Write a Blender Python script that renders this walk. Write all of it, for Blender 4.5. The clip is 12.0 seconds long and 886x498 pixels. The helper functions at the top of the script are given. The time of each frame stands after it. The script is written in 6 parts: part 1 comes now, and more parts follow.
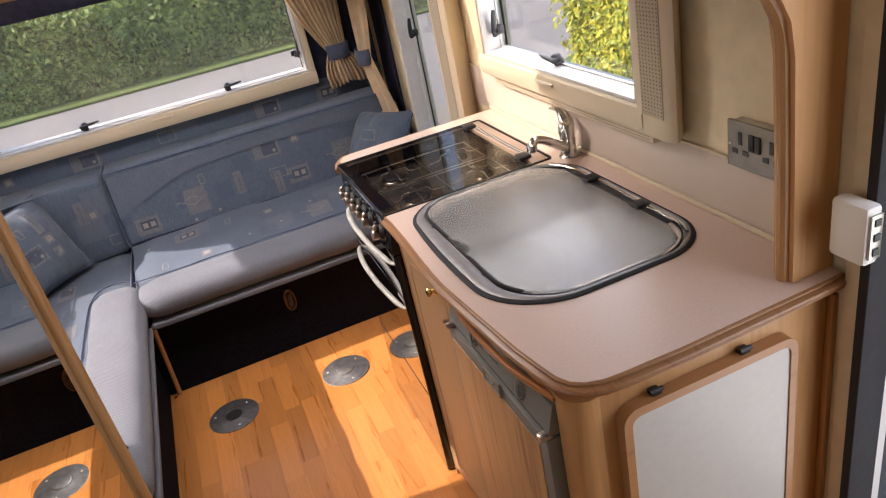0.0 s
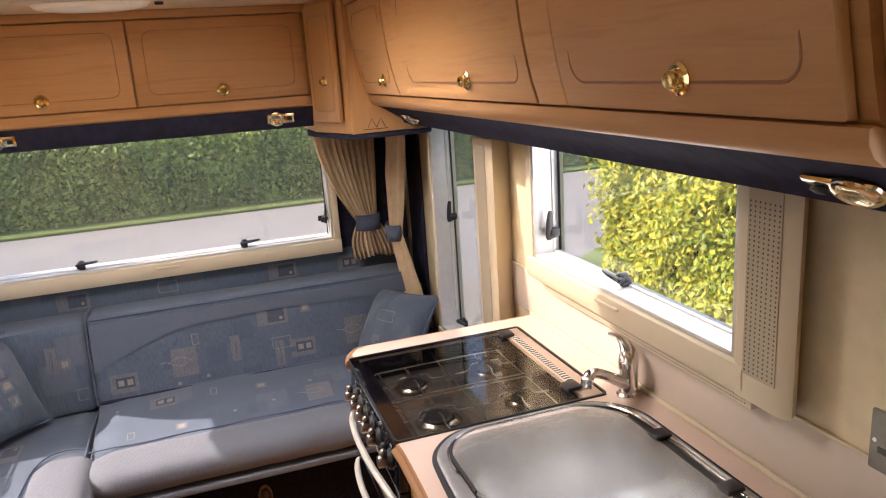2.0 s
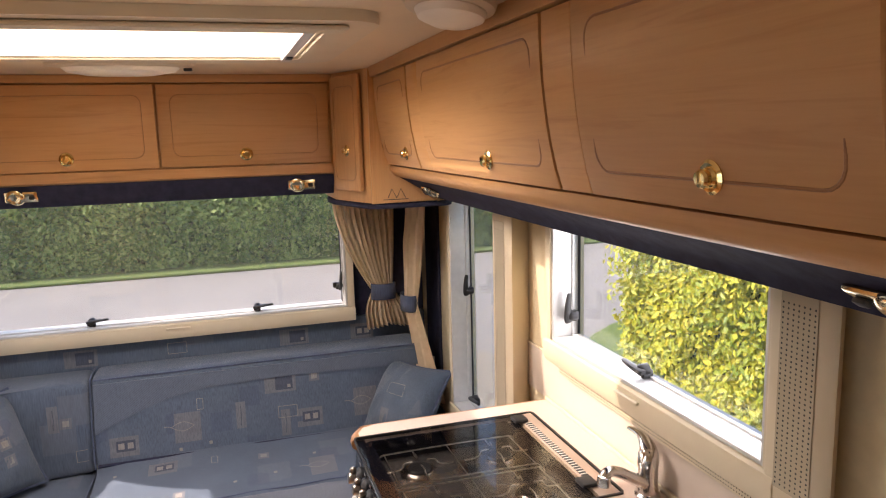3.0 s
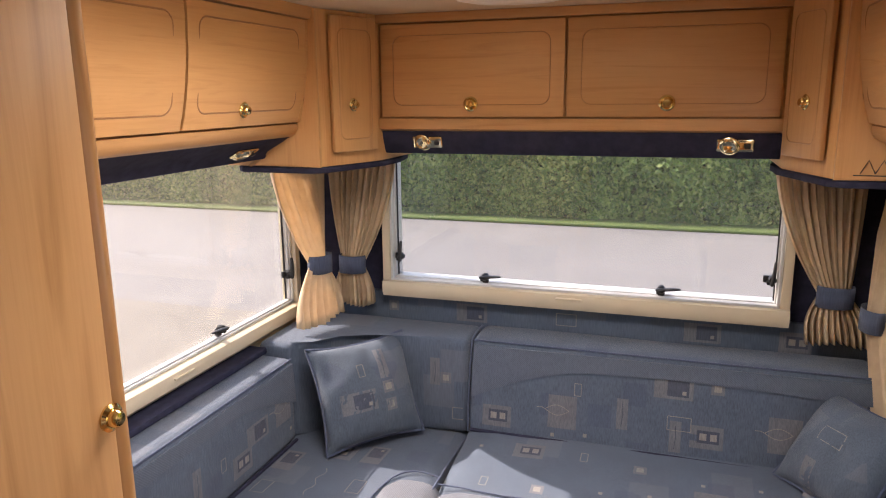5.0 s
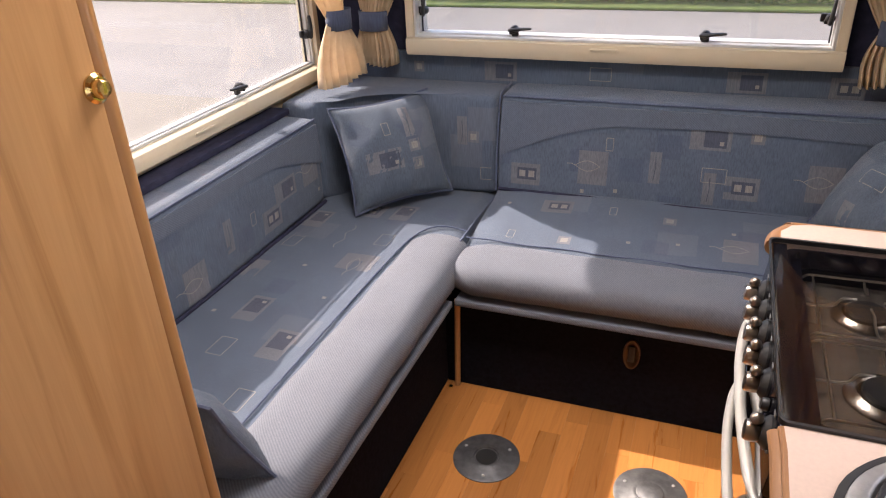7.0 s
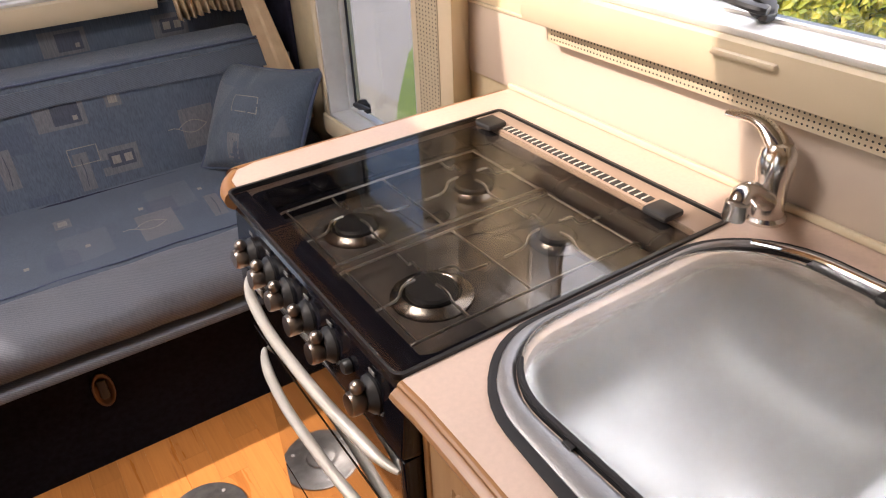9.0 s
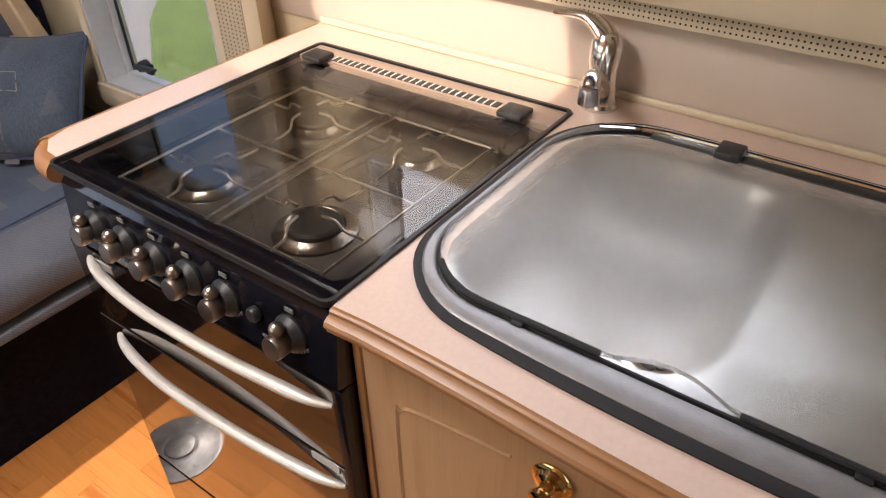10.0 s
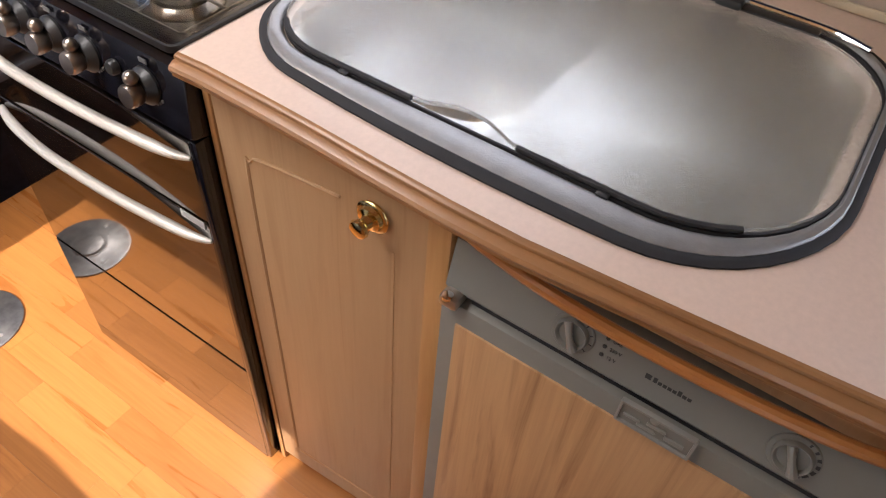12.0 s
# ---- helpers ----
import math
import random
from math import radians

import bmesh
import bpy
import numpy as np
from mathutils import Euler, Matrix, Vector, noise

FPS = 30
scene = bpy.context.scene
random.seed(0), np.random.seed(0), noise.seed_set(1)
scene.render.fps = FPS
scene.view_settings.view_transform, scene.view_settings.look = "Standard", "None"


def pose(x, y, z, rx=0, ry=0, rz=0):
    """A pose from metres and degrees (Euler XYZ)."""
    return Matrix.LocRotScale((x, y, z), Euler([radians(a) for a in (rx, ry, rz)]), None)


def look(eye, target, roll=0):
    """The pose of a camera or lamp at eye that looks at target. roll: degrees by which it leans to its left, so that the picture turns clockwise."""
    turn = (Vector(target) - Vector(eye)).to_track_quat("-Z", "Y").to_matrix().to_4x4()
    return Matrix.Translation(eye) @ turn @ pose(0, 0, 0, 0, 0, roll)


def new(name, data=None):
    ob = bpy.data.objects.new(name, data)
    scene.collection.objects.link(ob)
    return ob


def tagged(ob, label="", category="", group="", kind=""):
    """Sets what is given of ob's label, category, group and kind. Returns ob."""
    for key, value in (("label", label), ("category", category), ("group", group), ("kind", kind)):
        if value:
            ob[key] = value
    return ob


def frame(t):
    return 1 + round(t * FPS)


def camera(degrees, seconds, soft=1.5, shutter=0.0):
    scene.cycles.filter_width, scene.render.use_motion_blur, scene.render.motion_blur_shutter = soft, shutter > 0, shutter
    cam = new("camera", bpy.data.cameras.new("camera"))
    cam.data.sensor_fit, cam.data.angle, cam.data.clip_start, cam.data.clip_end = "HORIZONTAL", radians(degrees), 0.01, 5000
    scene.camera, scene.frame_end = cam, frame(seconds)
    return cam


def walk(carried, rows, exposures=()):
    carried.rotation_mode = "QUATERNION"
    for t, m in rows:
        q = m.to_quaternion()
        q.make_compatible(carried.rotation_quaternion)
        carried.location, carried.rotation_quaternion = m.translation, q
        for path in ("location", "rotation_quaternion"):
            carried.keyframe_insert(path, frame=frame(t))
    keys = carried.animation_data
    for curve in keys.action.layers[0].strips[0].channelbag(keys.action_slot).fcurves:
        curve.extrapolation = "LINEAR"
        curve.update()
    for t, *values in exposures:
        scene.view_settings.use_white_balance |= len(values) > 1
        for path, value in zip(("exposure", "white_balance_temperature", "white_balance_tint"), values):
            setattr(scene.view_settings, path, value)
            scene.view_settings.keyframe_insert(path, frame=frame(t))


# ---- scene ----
cam = camera(63.6, 12.0, soft=1.15)
PATH = [
    (0, (0.162, -0.38, 1.631), (0.67, 1.322, 0.711), -12.4),
    (0.5, (0.225, -0.279, 1.592), (0.673, 1.462, 0.716), -11.6),
    (1, (0.215, -0.163, 1.577), (0.664, 1.621, 0.792), -9.3),
    (1.5, (0.215, -0.078, 1.597), (0.727, 1.743, 0.948), -6.3),
    (2, (0.22, -0.037, 1.634), (0.824, 1.804, 1.137), -3.9),
    (2.5, (0.227, -0.02, 1.671), (0.871, 1.837, 1.304), -2.4),
    (2.7, (0.227, -0.019, 1.667), (0.864, 1.848, 1.337), -2.1),
    (4.3, (0.371, 0.401, 1.635), (0.183, 2.364, 1.303), -0.9),
    (4.5, (0.36, 0.442, 1.638), (0.035, 2.383, 1.286), -0.8),
    (5, (0.375, 0.512, 1.636), (-0.238, 2.367, 1.211), -0.6),
    (5.5, (0.417, 0.542, 1.6), (-0.361, 2.303, 1.058), -0.8),
    (6, (0.426, 0.541, 1.551), (-0.418, 2.22, 0.867), -1.3),
    (6.5, (0.419, 0.534, 1.496), (-0.382, 2.172, 0.674), -2.2),
    (6.7, (0.409, 0.535, 1.48), (-0.352, 2.165, 0.607), -2.5),
    (8.3, (0.346, 0.629, 1.424), (0.654, 2.304, 0.376), -2.8),
    (8.5, (0.33, 0.668, 1.413), (0.828, 2.289, 0.353), -2.8),
    (9, (0.281, 0.786, 1.375), (1.182, 2.204, 0.29), -2.5),
    (9.5, (0.226, 0.843, 1.344), (1.389, 2.019, 0.219), -2.0),
    (10, (0.171, 0.855, 1.338), (1.463, 1.809, 0.146), -1.2),
    (10.5, (0.143, 0.855, 1.319), (1.467, 1.643, 0.043), 0.2),
    (11, (0.139, 0.823, 1.309), (1.438, 1.505, -0.05), 2.1),
    (11.5, (0.124, 0.774, 1.295), (1.369, 1.441, -0.121), 3.6),
    (12, (0.132, 0.681, 1.309), (1.3, 1.374, -0.159), 5.3),
]
EXPOSURE = 1.57
WHITE, TINT = 6720, 22
walk(cam, [(t, look(eye, target, roll)) for t, eye, target, roll in PATH], exposures=[(0.0, EXPOSURE - 0.04, WHITE, TINT), (1.2, EXPOSURE, WHITE, TINT), (2.5, EXPOSURE + 0.14, 6850, TINT), (4.5, EXPOSURE + 0.04, 6850, TINT), (6.5, EXPOSURE + 0.02, WHITE, TINT), (8.5, EXPOSURE - 0.04, 6850, TINT), (9.5, EXPOSURE - 0.17, 6800, 21), (10.5, EXPOSURE - 0.14, 6700, 20), (11.5, EXPOSURE - 0.03, 6560, 19), (12.0, EXPOSURE, 6520, 19)])

# ---- world and sun ----
SUN_WAY = Vector((1.0, -0.17, -0.86)).normalized()
world = bpy.data.worlds.new("sky")
scene.world = world
world.use_nodes = True
wn = world.node_tree.nodes
sky = wn.new("ShaderNodeTexSky")
sky.sky_type = "NISHITA"
sky.sun_disc = False
sky.sun_elevation = math.asin(-SUN_WAY.z)
sky.sun_rotation = math.atan2(-SUN_WAY.x, -SUN_WAY.y)
sky.dust_density = 2.5
wn["Background"].inputs["Strength"].default_value = 0.15
world.node_tree.links.new(sky.outputs["Color"], wn["Background"].inputs["Color"])
sun = new("sun", bpy.data.lights.new("sun", "SUN"))
sun.data.energy = 2.9
sun.data.angle = radians(0.6)
sun.data.color = (1.0, 0.93, 0.82)
sun.matrix_world = look((-6, 1, 6), Vector((-6, 1, 6)) + SUN_WAY)


def sky_lamp(name, place, way, wide, high, watts):
    """Sky light that falls in through one opening."""
    lamp = new(name, bpy.data.lights.new(name, "AREA"))
    lamp.data.shape = "RECTANGLE"
    lamp.data.size, lamp.data.size_y, lamp.data.energy = wide, high, watts
    lamp.data.color = (0.93, 0.97, 1.0)
    lamp.matrix_world = look(place, Vector(place) + Vector(way))
    return lamp


sky_lamp("sky_light_roof", (0.02, 1.75, 2.1), (0, 0, -1), 0.86, 0.54, 14)
sky_lamp("sky_light_kitchen", (1.104, 1.283, 1.29), (-1, 0, 0), 0.72, 0.32, 1.0)
sky_lamp("sky_light_door", (1.2, -0.1, 0.95), (-1, 0.2, 0), 0.6, 1.7, 2.7)


# ---- materials ----
def material(name, rough=0.5, metal=0.0, color=(0.8, 0.8, 0.8)):
    m = bpy.data.materials.new(name)
    m.use_nodes = True
    b = m.node_tree.nodes["Principled BSDF"]
    b.inputs["Base Color"].default_value = (*color, 1)
    b.inputs["Roughness"].default_value = rough
    b.inputs["Metallic"].default_value = metal
    return m, m.node_tree.nodes, m.node_tree.links, b


def coords(nodes, links, scale=(1, 1, 1), shift=False):
    tc = nodes.new("ShaderNodeTexCoord")
    mp = nodes.new("ShaderNodeMapping")
    mp.inputs["Scale"].default_value = scale
    links.new(tc.outputs["Object"], mp.inputs["Vector"])
    if shift:
        info = nodes.new("ShaderNodeObjectInfo")
        mul = nodes.new("ShaderNodeVectorMath")
        mul.operation = "SCALE"
        mul.inputs[0].default_value = (7.3, 11.1, 5.7)
        links.new(info.outputs["Random"], mul.inputs["Scale"])
        links.new(mul.outputs[0], mp.inputs["Location"])
    return mp.outputs[0]


def noise_at(nodes, links, vector, scale, detail=4.0, rough=0.55, distort=0.0):
    n = nodes.new("ShaderNodeTexNoise")
    n.inputs["Scale"].default_value = scale
    n.inputs["Detail"].default_value = detail
    n.inputs["Roughness"].default_value = rough
    n.inputs["Distortion"].default_value = distort
    links.new(vector, n.inputs["Vector"])
    return n.outputs["Fac"]


def ramp(nodes, links, fac, stops):
    r = nodes.new("ShaderNodeValToRGB")
    while len(r.color_ramp.elements) < len(stops):
        r.color_ramp.elements.new(0.5)
    for e, (at, c) in zip(r.color_ramp.elements, stops):
        e.position = at
        e.color = (*c, 1) if len(c) == 3 else c
    links.new(fac, r.inputs["Fac"])
    return r.outputs["Color"]


def mix(nodes, links, fac, a, b, blend="MIX"):
    m = nodes.new("ShaderNodeMix")
    m.data_type = "RGBA"
    m.blend_type = blend
    for sock, v in ((m.inputs[0], fac), (m.inputs[6], a), (m.inputs[7], b)):
        if isinstance(v, (int, float)):
            sock.default_value = v
        elif isinstance(v, tuple):
            sock.default_value = (*v, 1)
        else:
            links.new(v, sock)
    return m.outputs[2]


def bump(nodes, links, b, height, strength=0.2, distance=0.002):
    n = nodes.new("ShaderNodeBump")
    n.inputs["Strength"].default_value = strength
    n.inputs["Distance"].default_value = distance
    links.new(height, n.inputs["Height"])
    links.new(n.outputs[0], b.inputs["Normal"])


def wood(name, light, dark, along, rough=0.38, coarse=1.0, shift=True, spread=(0.9, 1.08)):
    """Foil or veneer with its grain along one axis."""
    m, n, l, b = material(name, rough)
    s = [26.0 * coarse] * 3
    s["xyz".index(along)] = 1.6 * coarse
    v = coords(n, l, tuple(s), shift)
    fine = [180.0] * 3
    fine["xyz".index(along)] = 6.0
    v2 = coords(n, l, tuple(fine), shift)
    grain = noise_at(n, l, v, 1.0, 5, 0.6, 1.4)
    pores = noise_at(n, l, v2, 1.0, 3, 0.6)
    c = ramp(n, l, grain, ((0.3, dark), (0.48, light), (0.62, tuple(0.9 * a + 0.1 * d for a, d in zip(light, dark))), (0.74, dark)))
    c = mix(n, l, 0.22, c, ramp(n, l, pores, ((0.35, dark), (0.6, light))), "MIX")
    info = n.new("ShaderNodeObjectInfo")
    hsv = n.new("ShaderNodeHueSaturation")
    mr = n.new("ShaderNodeMapRange")
    mr.inputs[3].default_value, mr.inputs[4].default_value = spread
    l.new(info.outputs["Random"], mr.inputs[0])
    l.new(mr.outputs[0], hsv.inputs["Value"])
    l.new(c, hsv.inputs["Color"])
    l.new(hsv.outputs[0], b.inputs["Base Color"])
    rr = n.new("ShaderNodeMapRange")
    rr.inputs[3].default_value, rr.inputs[4].default_value = rough - 0.06, rough + 0.1
    l.new(grain, rr.inputs[0])
    l.new(rr.outputs[0], b.inputs["Roughness"])
    bump(n, l, b, pores, 0.06, 0.0006)
    return m


BEECH, BEECH_D = (0.56, 0.305, 0.123), (0.45, 0.222, 0.079)
wood_x = wood("beech_foil_x", BEECH, BEECH_D, "x")
wood_y = wood("beech_foil_y", BEECH, BEECH_D, "y")
wood_z = wood("beech_foil_z", BEECH, BEECH_D, "z")
wood_pale = wood("pale_beech_foil", (0.5, 0.31, 0.165), (0.42, 0.245, 0.12), "z")
wood_edge = wood("beech_edging", (0.34, 0.165, 0.066), (0.235, 0.1, 0.037), "y", 0.34)
wood_edge_x = wood("beech_edging_x", (0.4, 0.2, 0.08), (0.3, 0.135, 0.05), "x", 0.32)
wood_edge_z = wood("beech_edging_z", (0.42, 0.22, 0.085), (0.32, 0.145, 0.05), "z", 0.32)
wood_fridge = wood("fridge_wood_panel", (0.49, 0.28, 0.135), (0.26, 0.125, 0.055), "z", 0.42, 0.8)
wardrobe_foil = wood("wardrobe_beech_foil", (0.52, 0.29, 0.125), (0.37, 0.185, 0.07), "z", 0.38, 0.55)
plank_wood = wood("laminate_plank", (0.52, 0.21, 0.057), (0.33, 0.112, 0.026), "y", 0.27, 0.6, True, (0.76, 1.12))


def plain(name, color, rough=0.5, metal=0.0, vary=0.06, scale=9.0, fine=0.0, coat=0.0):
    """One colour with slight blotches and a fine tooth."""
    m, n, l, b = material(name, rough, metal, color)
    v = coords(n, l)
    big = noise_at(n, l, v, scale, 4)
    c = ramp(n, l, big, ((0.3, tuple(x * (1 - vary) for x in color)), (0.7, tuple(min(1, x * (1 + vary)) for x in color))))
    l.new(c, b.inputs["Base Color"])
    rr = n.new("ShaderNodeMapRange")
    rr.inputs[3].default_value, rr.inputs[4].default_value = max(0.02, rough - 0.05), min(1, rough + 0.07)
    l.new(noise_at(n, l, v, scale * 3), rr.inputs[0])
    l.new(rr.outputs[0], b.inputs["Roughness"])
    if fine:
        bump(n, l, b, noise_at(n, l, v, 420, 2), fine, 0.0008)
    b.inputs["Coat Weight"].default_value = coat
    return m


wall_vinyl = plain("cream_wall_vinyl", (0.66, 0.56, 0.38), 0.55, 0, 0.07, 22, 0.12)
splash_vinyl = plain("pale_splashback", (0.55, 0.47, 0.4), 0.4, 0, 0.03, 9, 0.05)
ceiling_vinyl = plain("cream_ceiling_board", (0.72, 0.6, 0.42), 0.6, 0, 0.03, 6, 0.1)
cream_plastic = plain("cream_plastic", (0.62, 0.53, 0.385), 0.38, 0, 0.03, 7)
white_plastic = plain("white_plastic", (0.78, 0.76, 0.7), 0.35, 0, 0.03, 7)
worktop_lam = plain("pinkish_worktop_laminate", (0.63, 0.49, 0.415), 0.33, 0, 0.04, 160, 0.04)
table_white = plain("white_table_laminate", (0.52, 0.5, 0.445), 0.35, 0, 0.03, 60)
black_plastic = plain("black_plastic", (0.015, 0.015, 0.016), 0.42, 0, 0.1, 30)
rubber = plain("black_rubber", (0.014, 0.014, 0.017), 0.75, 0, 0.15, 40)
black_gloss = plain("black_enamel", (0.007, 0.007, 0.011), 0.1, 0, 0.05, 12, 0, 0.15)
oven_glass = plain("black_oven_glass", (0.012, 0.008, 0.006), 0.035, 0, 0.05, 8, 0, 1.0)
alu = plain("aluminium", (0.64, 0.64, 0.63), 0.45, 0.4, 0.05, 40)
satin = plain("satin_nickel", (0.52, 0.5, 0.46), 0.3, 1, 0.06, 60)
handle_metal = plain("pale_metal_handle", (0.6, 0.57, 0.51), 0.42, 0.35, 0.05, 40)
knob_metal = plain("bronze_nickel_knob", (0.38, 0.33, 0.29), 0.3, 1, 0.08, 60)
tap_chrome = plain("worn_tap_chrome", (0.74, 0.72, 0.7), 0.17, 1, 0.05, 40)
chrome = plain("chrome", (0.8, 0.8, 0.8), 0.06, 1, 0.02, 20)
steel = plain("stainless_steel", (0.86, 0.85, 0.85), 0.36, 0.75, 0.05, 60)
rim_metal = plain("textured_aluminium", (0.31, 0.31, 0.315), 0.48, 0.75, 0.08, 60, 0.3)
brass = plain("polished_brass", (0.76, 0.58, 0.27), 0.12, 1, 0.06, 60)
pale_brass = plain("pale_polished_brass", (0.84, 0.73, 0.48), 0.1, 1, 0.05, 60)
dark_zinc = plain("dark_worn_plate", (0.13, 0.13, 0.135), 0.5, 0.7, 0.25, 50, 0.2)
zinc = plain("dull_zinc_plate", (0.34, 0.34, 0.34), 0.42, 0.9, 0.22, 50, 0.2)
fridge_grey = plain("grey_fridge_plastic", (0.2, 0.195, 0.175), 0.45, 0, 0.04, 20, 0.1)
dial_grey = plain("pale_grey_dial", (0.26, 0.255, 0.235), 0.35, 0, 0.04, 20)
navy = plain("navy_suede_cloth", (0.03, 0.031, 0.056), 0.9, 0, 0.25, 30, 0.3)
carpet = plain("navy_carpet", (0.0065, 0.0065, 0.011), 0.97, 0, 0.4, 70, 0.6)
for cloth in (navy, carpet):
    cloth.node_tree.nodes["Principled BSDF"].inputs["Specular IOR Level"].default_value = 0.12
ink = plain("pale_ink", (0.5, 0.5, 0.48), 0.5)
dim_ink = plain("faded_grey_ink", (0.16, 0.16, 0.16), 0.5)
dark_ink = plain("dark_ink", (0.03, 0.03, 0.03), 0.5)
lamp_white = plain("opal_lamp_cover", (0.82, 0.78, 0.68), 0.3)


def fabric(name, base, motifs=False, weave=900.0, twill=False):
    """Woven upholstery; motifs are woven squares, bars and outlines of random size."""
    m, n, l, b = material(name, 0.88)
    v = coords(n, l, shift=motifs)
    c = ramp(n, l, noise_at(n, l, v, 9, 4), ((0.3, tuple(x * 0.84 for x in base)), (0.7, tuple(x * 1.14 for x in base))))
    streak = noise_at(n, l, coords(n, l, (330, 330, 26)), 1.0, 3)
    c = mix(n, l, 0.5, c, ramp(n, l, streak, ((0.32, tuple(x * 0.6 for x in base)), (0.7, tuple(x * 1.45 for x in base)))))
    if motifs:
        for scale, low, high, keep, tint, amount in (
            (5.2, -1, 0.3, 0.55, (0.2, 0.2, 0.22), 0.2),
            (7.0, -1, 0.26, 0.6, (0.045, 0.06, 0.11), 0.3),
        ):
            vo = n.new("ShaderNodeTexVoronoi")
            vo.distance = "CHEBYCHEV"
            vo.inputs["Scale"].default_value = scale
            vo.inputs["Randomness"].default_value = 0.85
            l.new(v, vo.inputs["Vector"])
            a = n.new("ShaderNodeMath")
            a.operation = "LESS_THAN"
            a.inputs[1].default_value = high
            l.new(vo.outputs["Distance"], a.inputs[0])
            d = n.new("ShaderNodeMath")
            d.operation = "GREATER_THAN"
            d.inputs[1].default_value = low
            l.new(vo.outputs["Distance"], d.inputs[0])
            sep = n.new("ShaderNodeSeparateColor")
            l.new(vo.outputs["Color"], sep.inputs[0])
            k = n.new("ShaderNodeMath")
            k.operation = "GREATER_THAN"
            k.inputs[1].default_value = keep
            l.new(sep.outputs[0], k.inputs[0])
            p = n.new("ShaderNodeMath")
            p.operation = "MULTIPLY"
            l.new(a.outputs[0], p.inputs[0])
            l.new(d.outputs[0], p.inputs[1])
            q = n.new("ShaderNodeMath")
            q.operation = "MULTIPLY"
            l.new(p.outputs[0], q.inputs[0])
            l.new(k.outputs[0], q.inputs[1])
            r = n.new("ShaderNodeMath")
            r.operation = "MULTIPLY"
            r.inputs[1].default_value = amount
            l.new(q.outputs[0], r.inputs[0])
            c = mix(n, l, r.outputs[0], c, tint)
    if twill:
        wv_ = n.new("ShaderNodeTexWave")
        wv_.bands_direction = "DIAGONAL"
        wv_.inputs["Scale"].default_value = 80.0
        wv_.inputs["Distortion"].default_value = 1.5
        wv_.inputs["Detail Scale"].default_value = 60.0
        l.new(v, wv_.inputs["Vector"])
        c = mix(n, l, 0.36, c, ramp(n, l, wv_.outputs["Fac"], ((0.2, tuple(x * 0.6 for x in base)), (0.8, tuple(x * 1.4 for x in base)))))
    l.new(c, b.inputs["Base Color"])
    b.inputs["Sheen Weight"].default_value = 0.12
    wv = noise_at(n, l, v, weave, 2)
    folds = noise_at(n, l, v, 14, 3)
    add = n.new("ShaderNodeMath")
    add.operation = "ADD"
    l.new(wv, add.inputs[0])
    l.new(folds, add.inputs[1])
    bump(n, l, b, add.outputs[0], 0.45, 0.003)
    return m


BLUE = (0.08, 0.107, 0.15)
blue_motif = fabric("blue_motif_weave", BLUE, True)
blue_twill = fabric("blue_grey_twill", (0.122, 0.134, 0.16), False, 600, True)
band_twill = fabric("blue_band_twill", (0.088, 0.109, 0.147), False, 600, True)
tie_blue = fabric("blue_tie_band_cloth", (0.07, 0.09, 0.15))


def cloth_cream():
    m, n, l, b = material("cream_curtain_cloth", 0.85, 0, (0.62, 0.47, 0.3))
    v = coords(n, l)
    c = ramp(n, l, noise_at(n, l, v, 30, 4), ((0.3, (0.74, 0.59, 0.4)), (0.7, (0.84, 0.69, 0.49))))
    l.new(c, b.inputs["Base Color"])
    t = n.new("ShaderNodeBsdfTranslucent")
    l.new(c, t.inputs["Color"])
    mx = n.new("ShaderNodeMixShader")
    mx.inputs[0].default_value = 0.45
    l.new(b.outputs[0], mx.inputs[1])
    l.new(t.outputs[0], mx.inputs[2])
    l.new(mx.outputs[0], n["Material Output"].inputs[0])
    bump(n, l, b, noise_at(n, l, v, 700, 2), 0.15, 0.001)
    return m


curtain_cloth = cloth_cream()


def clear(name, tint, gloss_rough=0.02, haze=0.0, haze_color=(0.8, 0.8, 0.75), reflect=1.0):
    """A thin pane: light passes straight, with its mirror gloss by angle; haze scatters."""
    m = bpy.data.materials.new(name)
    m.use_nodes = True
    n, l = m.node_tree.nodes, m.node_tree.links
    n.remove(n["Principled BSDF"])
    tr = n.new("ShaderNodeBsdfTransparent")
    tr.inputs[0].default_value = (*tint, 1)
    gl = n.new("ShaderNodeBsdfGlossy")
    gl.inputs["Roughness"].default_value = gloss_rough
    fr = n.new("ShaderNodeLayerWeight")
    pw = n.new("ShaderNodeMath")
    pw.operation = "POWER"
    pw.inputs[1].default_value = 4.5
    l.new(fr.outputs["Facing"], pw.inputs[0])
    ml = n.new("ShaderNodeMath")
    ml.operation = "MULTIPLY_ADD"
    ml.inputs[1].default_value = 0.75 * reflect
    ml.inputs[2].default_value = 0.035 * reflect
    l.new(pw.outputs[0], ml.inputs[0])
    mx = n.new("ShaderNodeMixShader")
    l.new(ml.outputs[0], mx.inputs[0])
    l.new(tr.outputs[0], mx.inputs[1])
    l.new(gl.outputs[0], mx.inputs[2])
    out = mx.outputs[0]
    if haze:
        tl = n.new("ShaderNodeBsdfTranslucent")
        tl.inputs[0].default_value = (*haze_color, 1)
        m2 = n.new("ShaderNodeMixShader")
        m2.inputs[0].default_value = haze
        l.new(out, m2.inputs[1])
        l.new(tl.outputs[0], m2.inputs[2])
        out = m2.outputs[0]
    l.new(out, n["Material Output"].inputs[0])
    return m


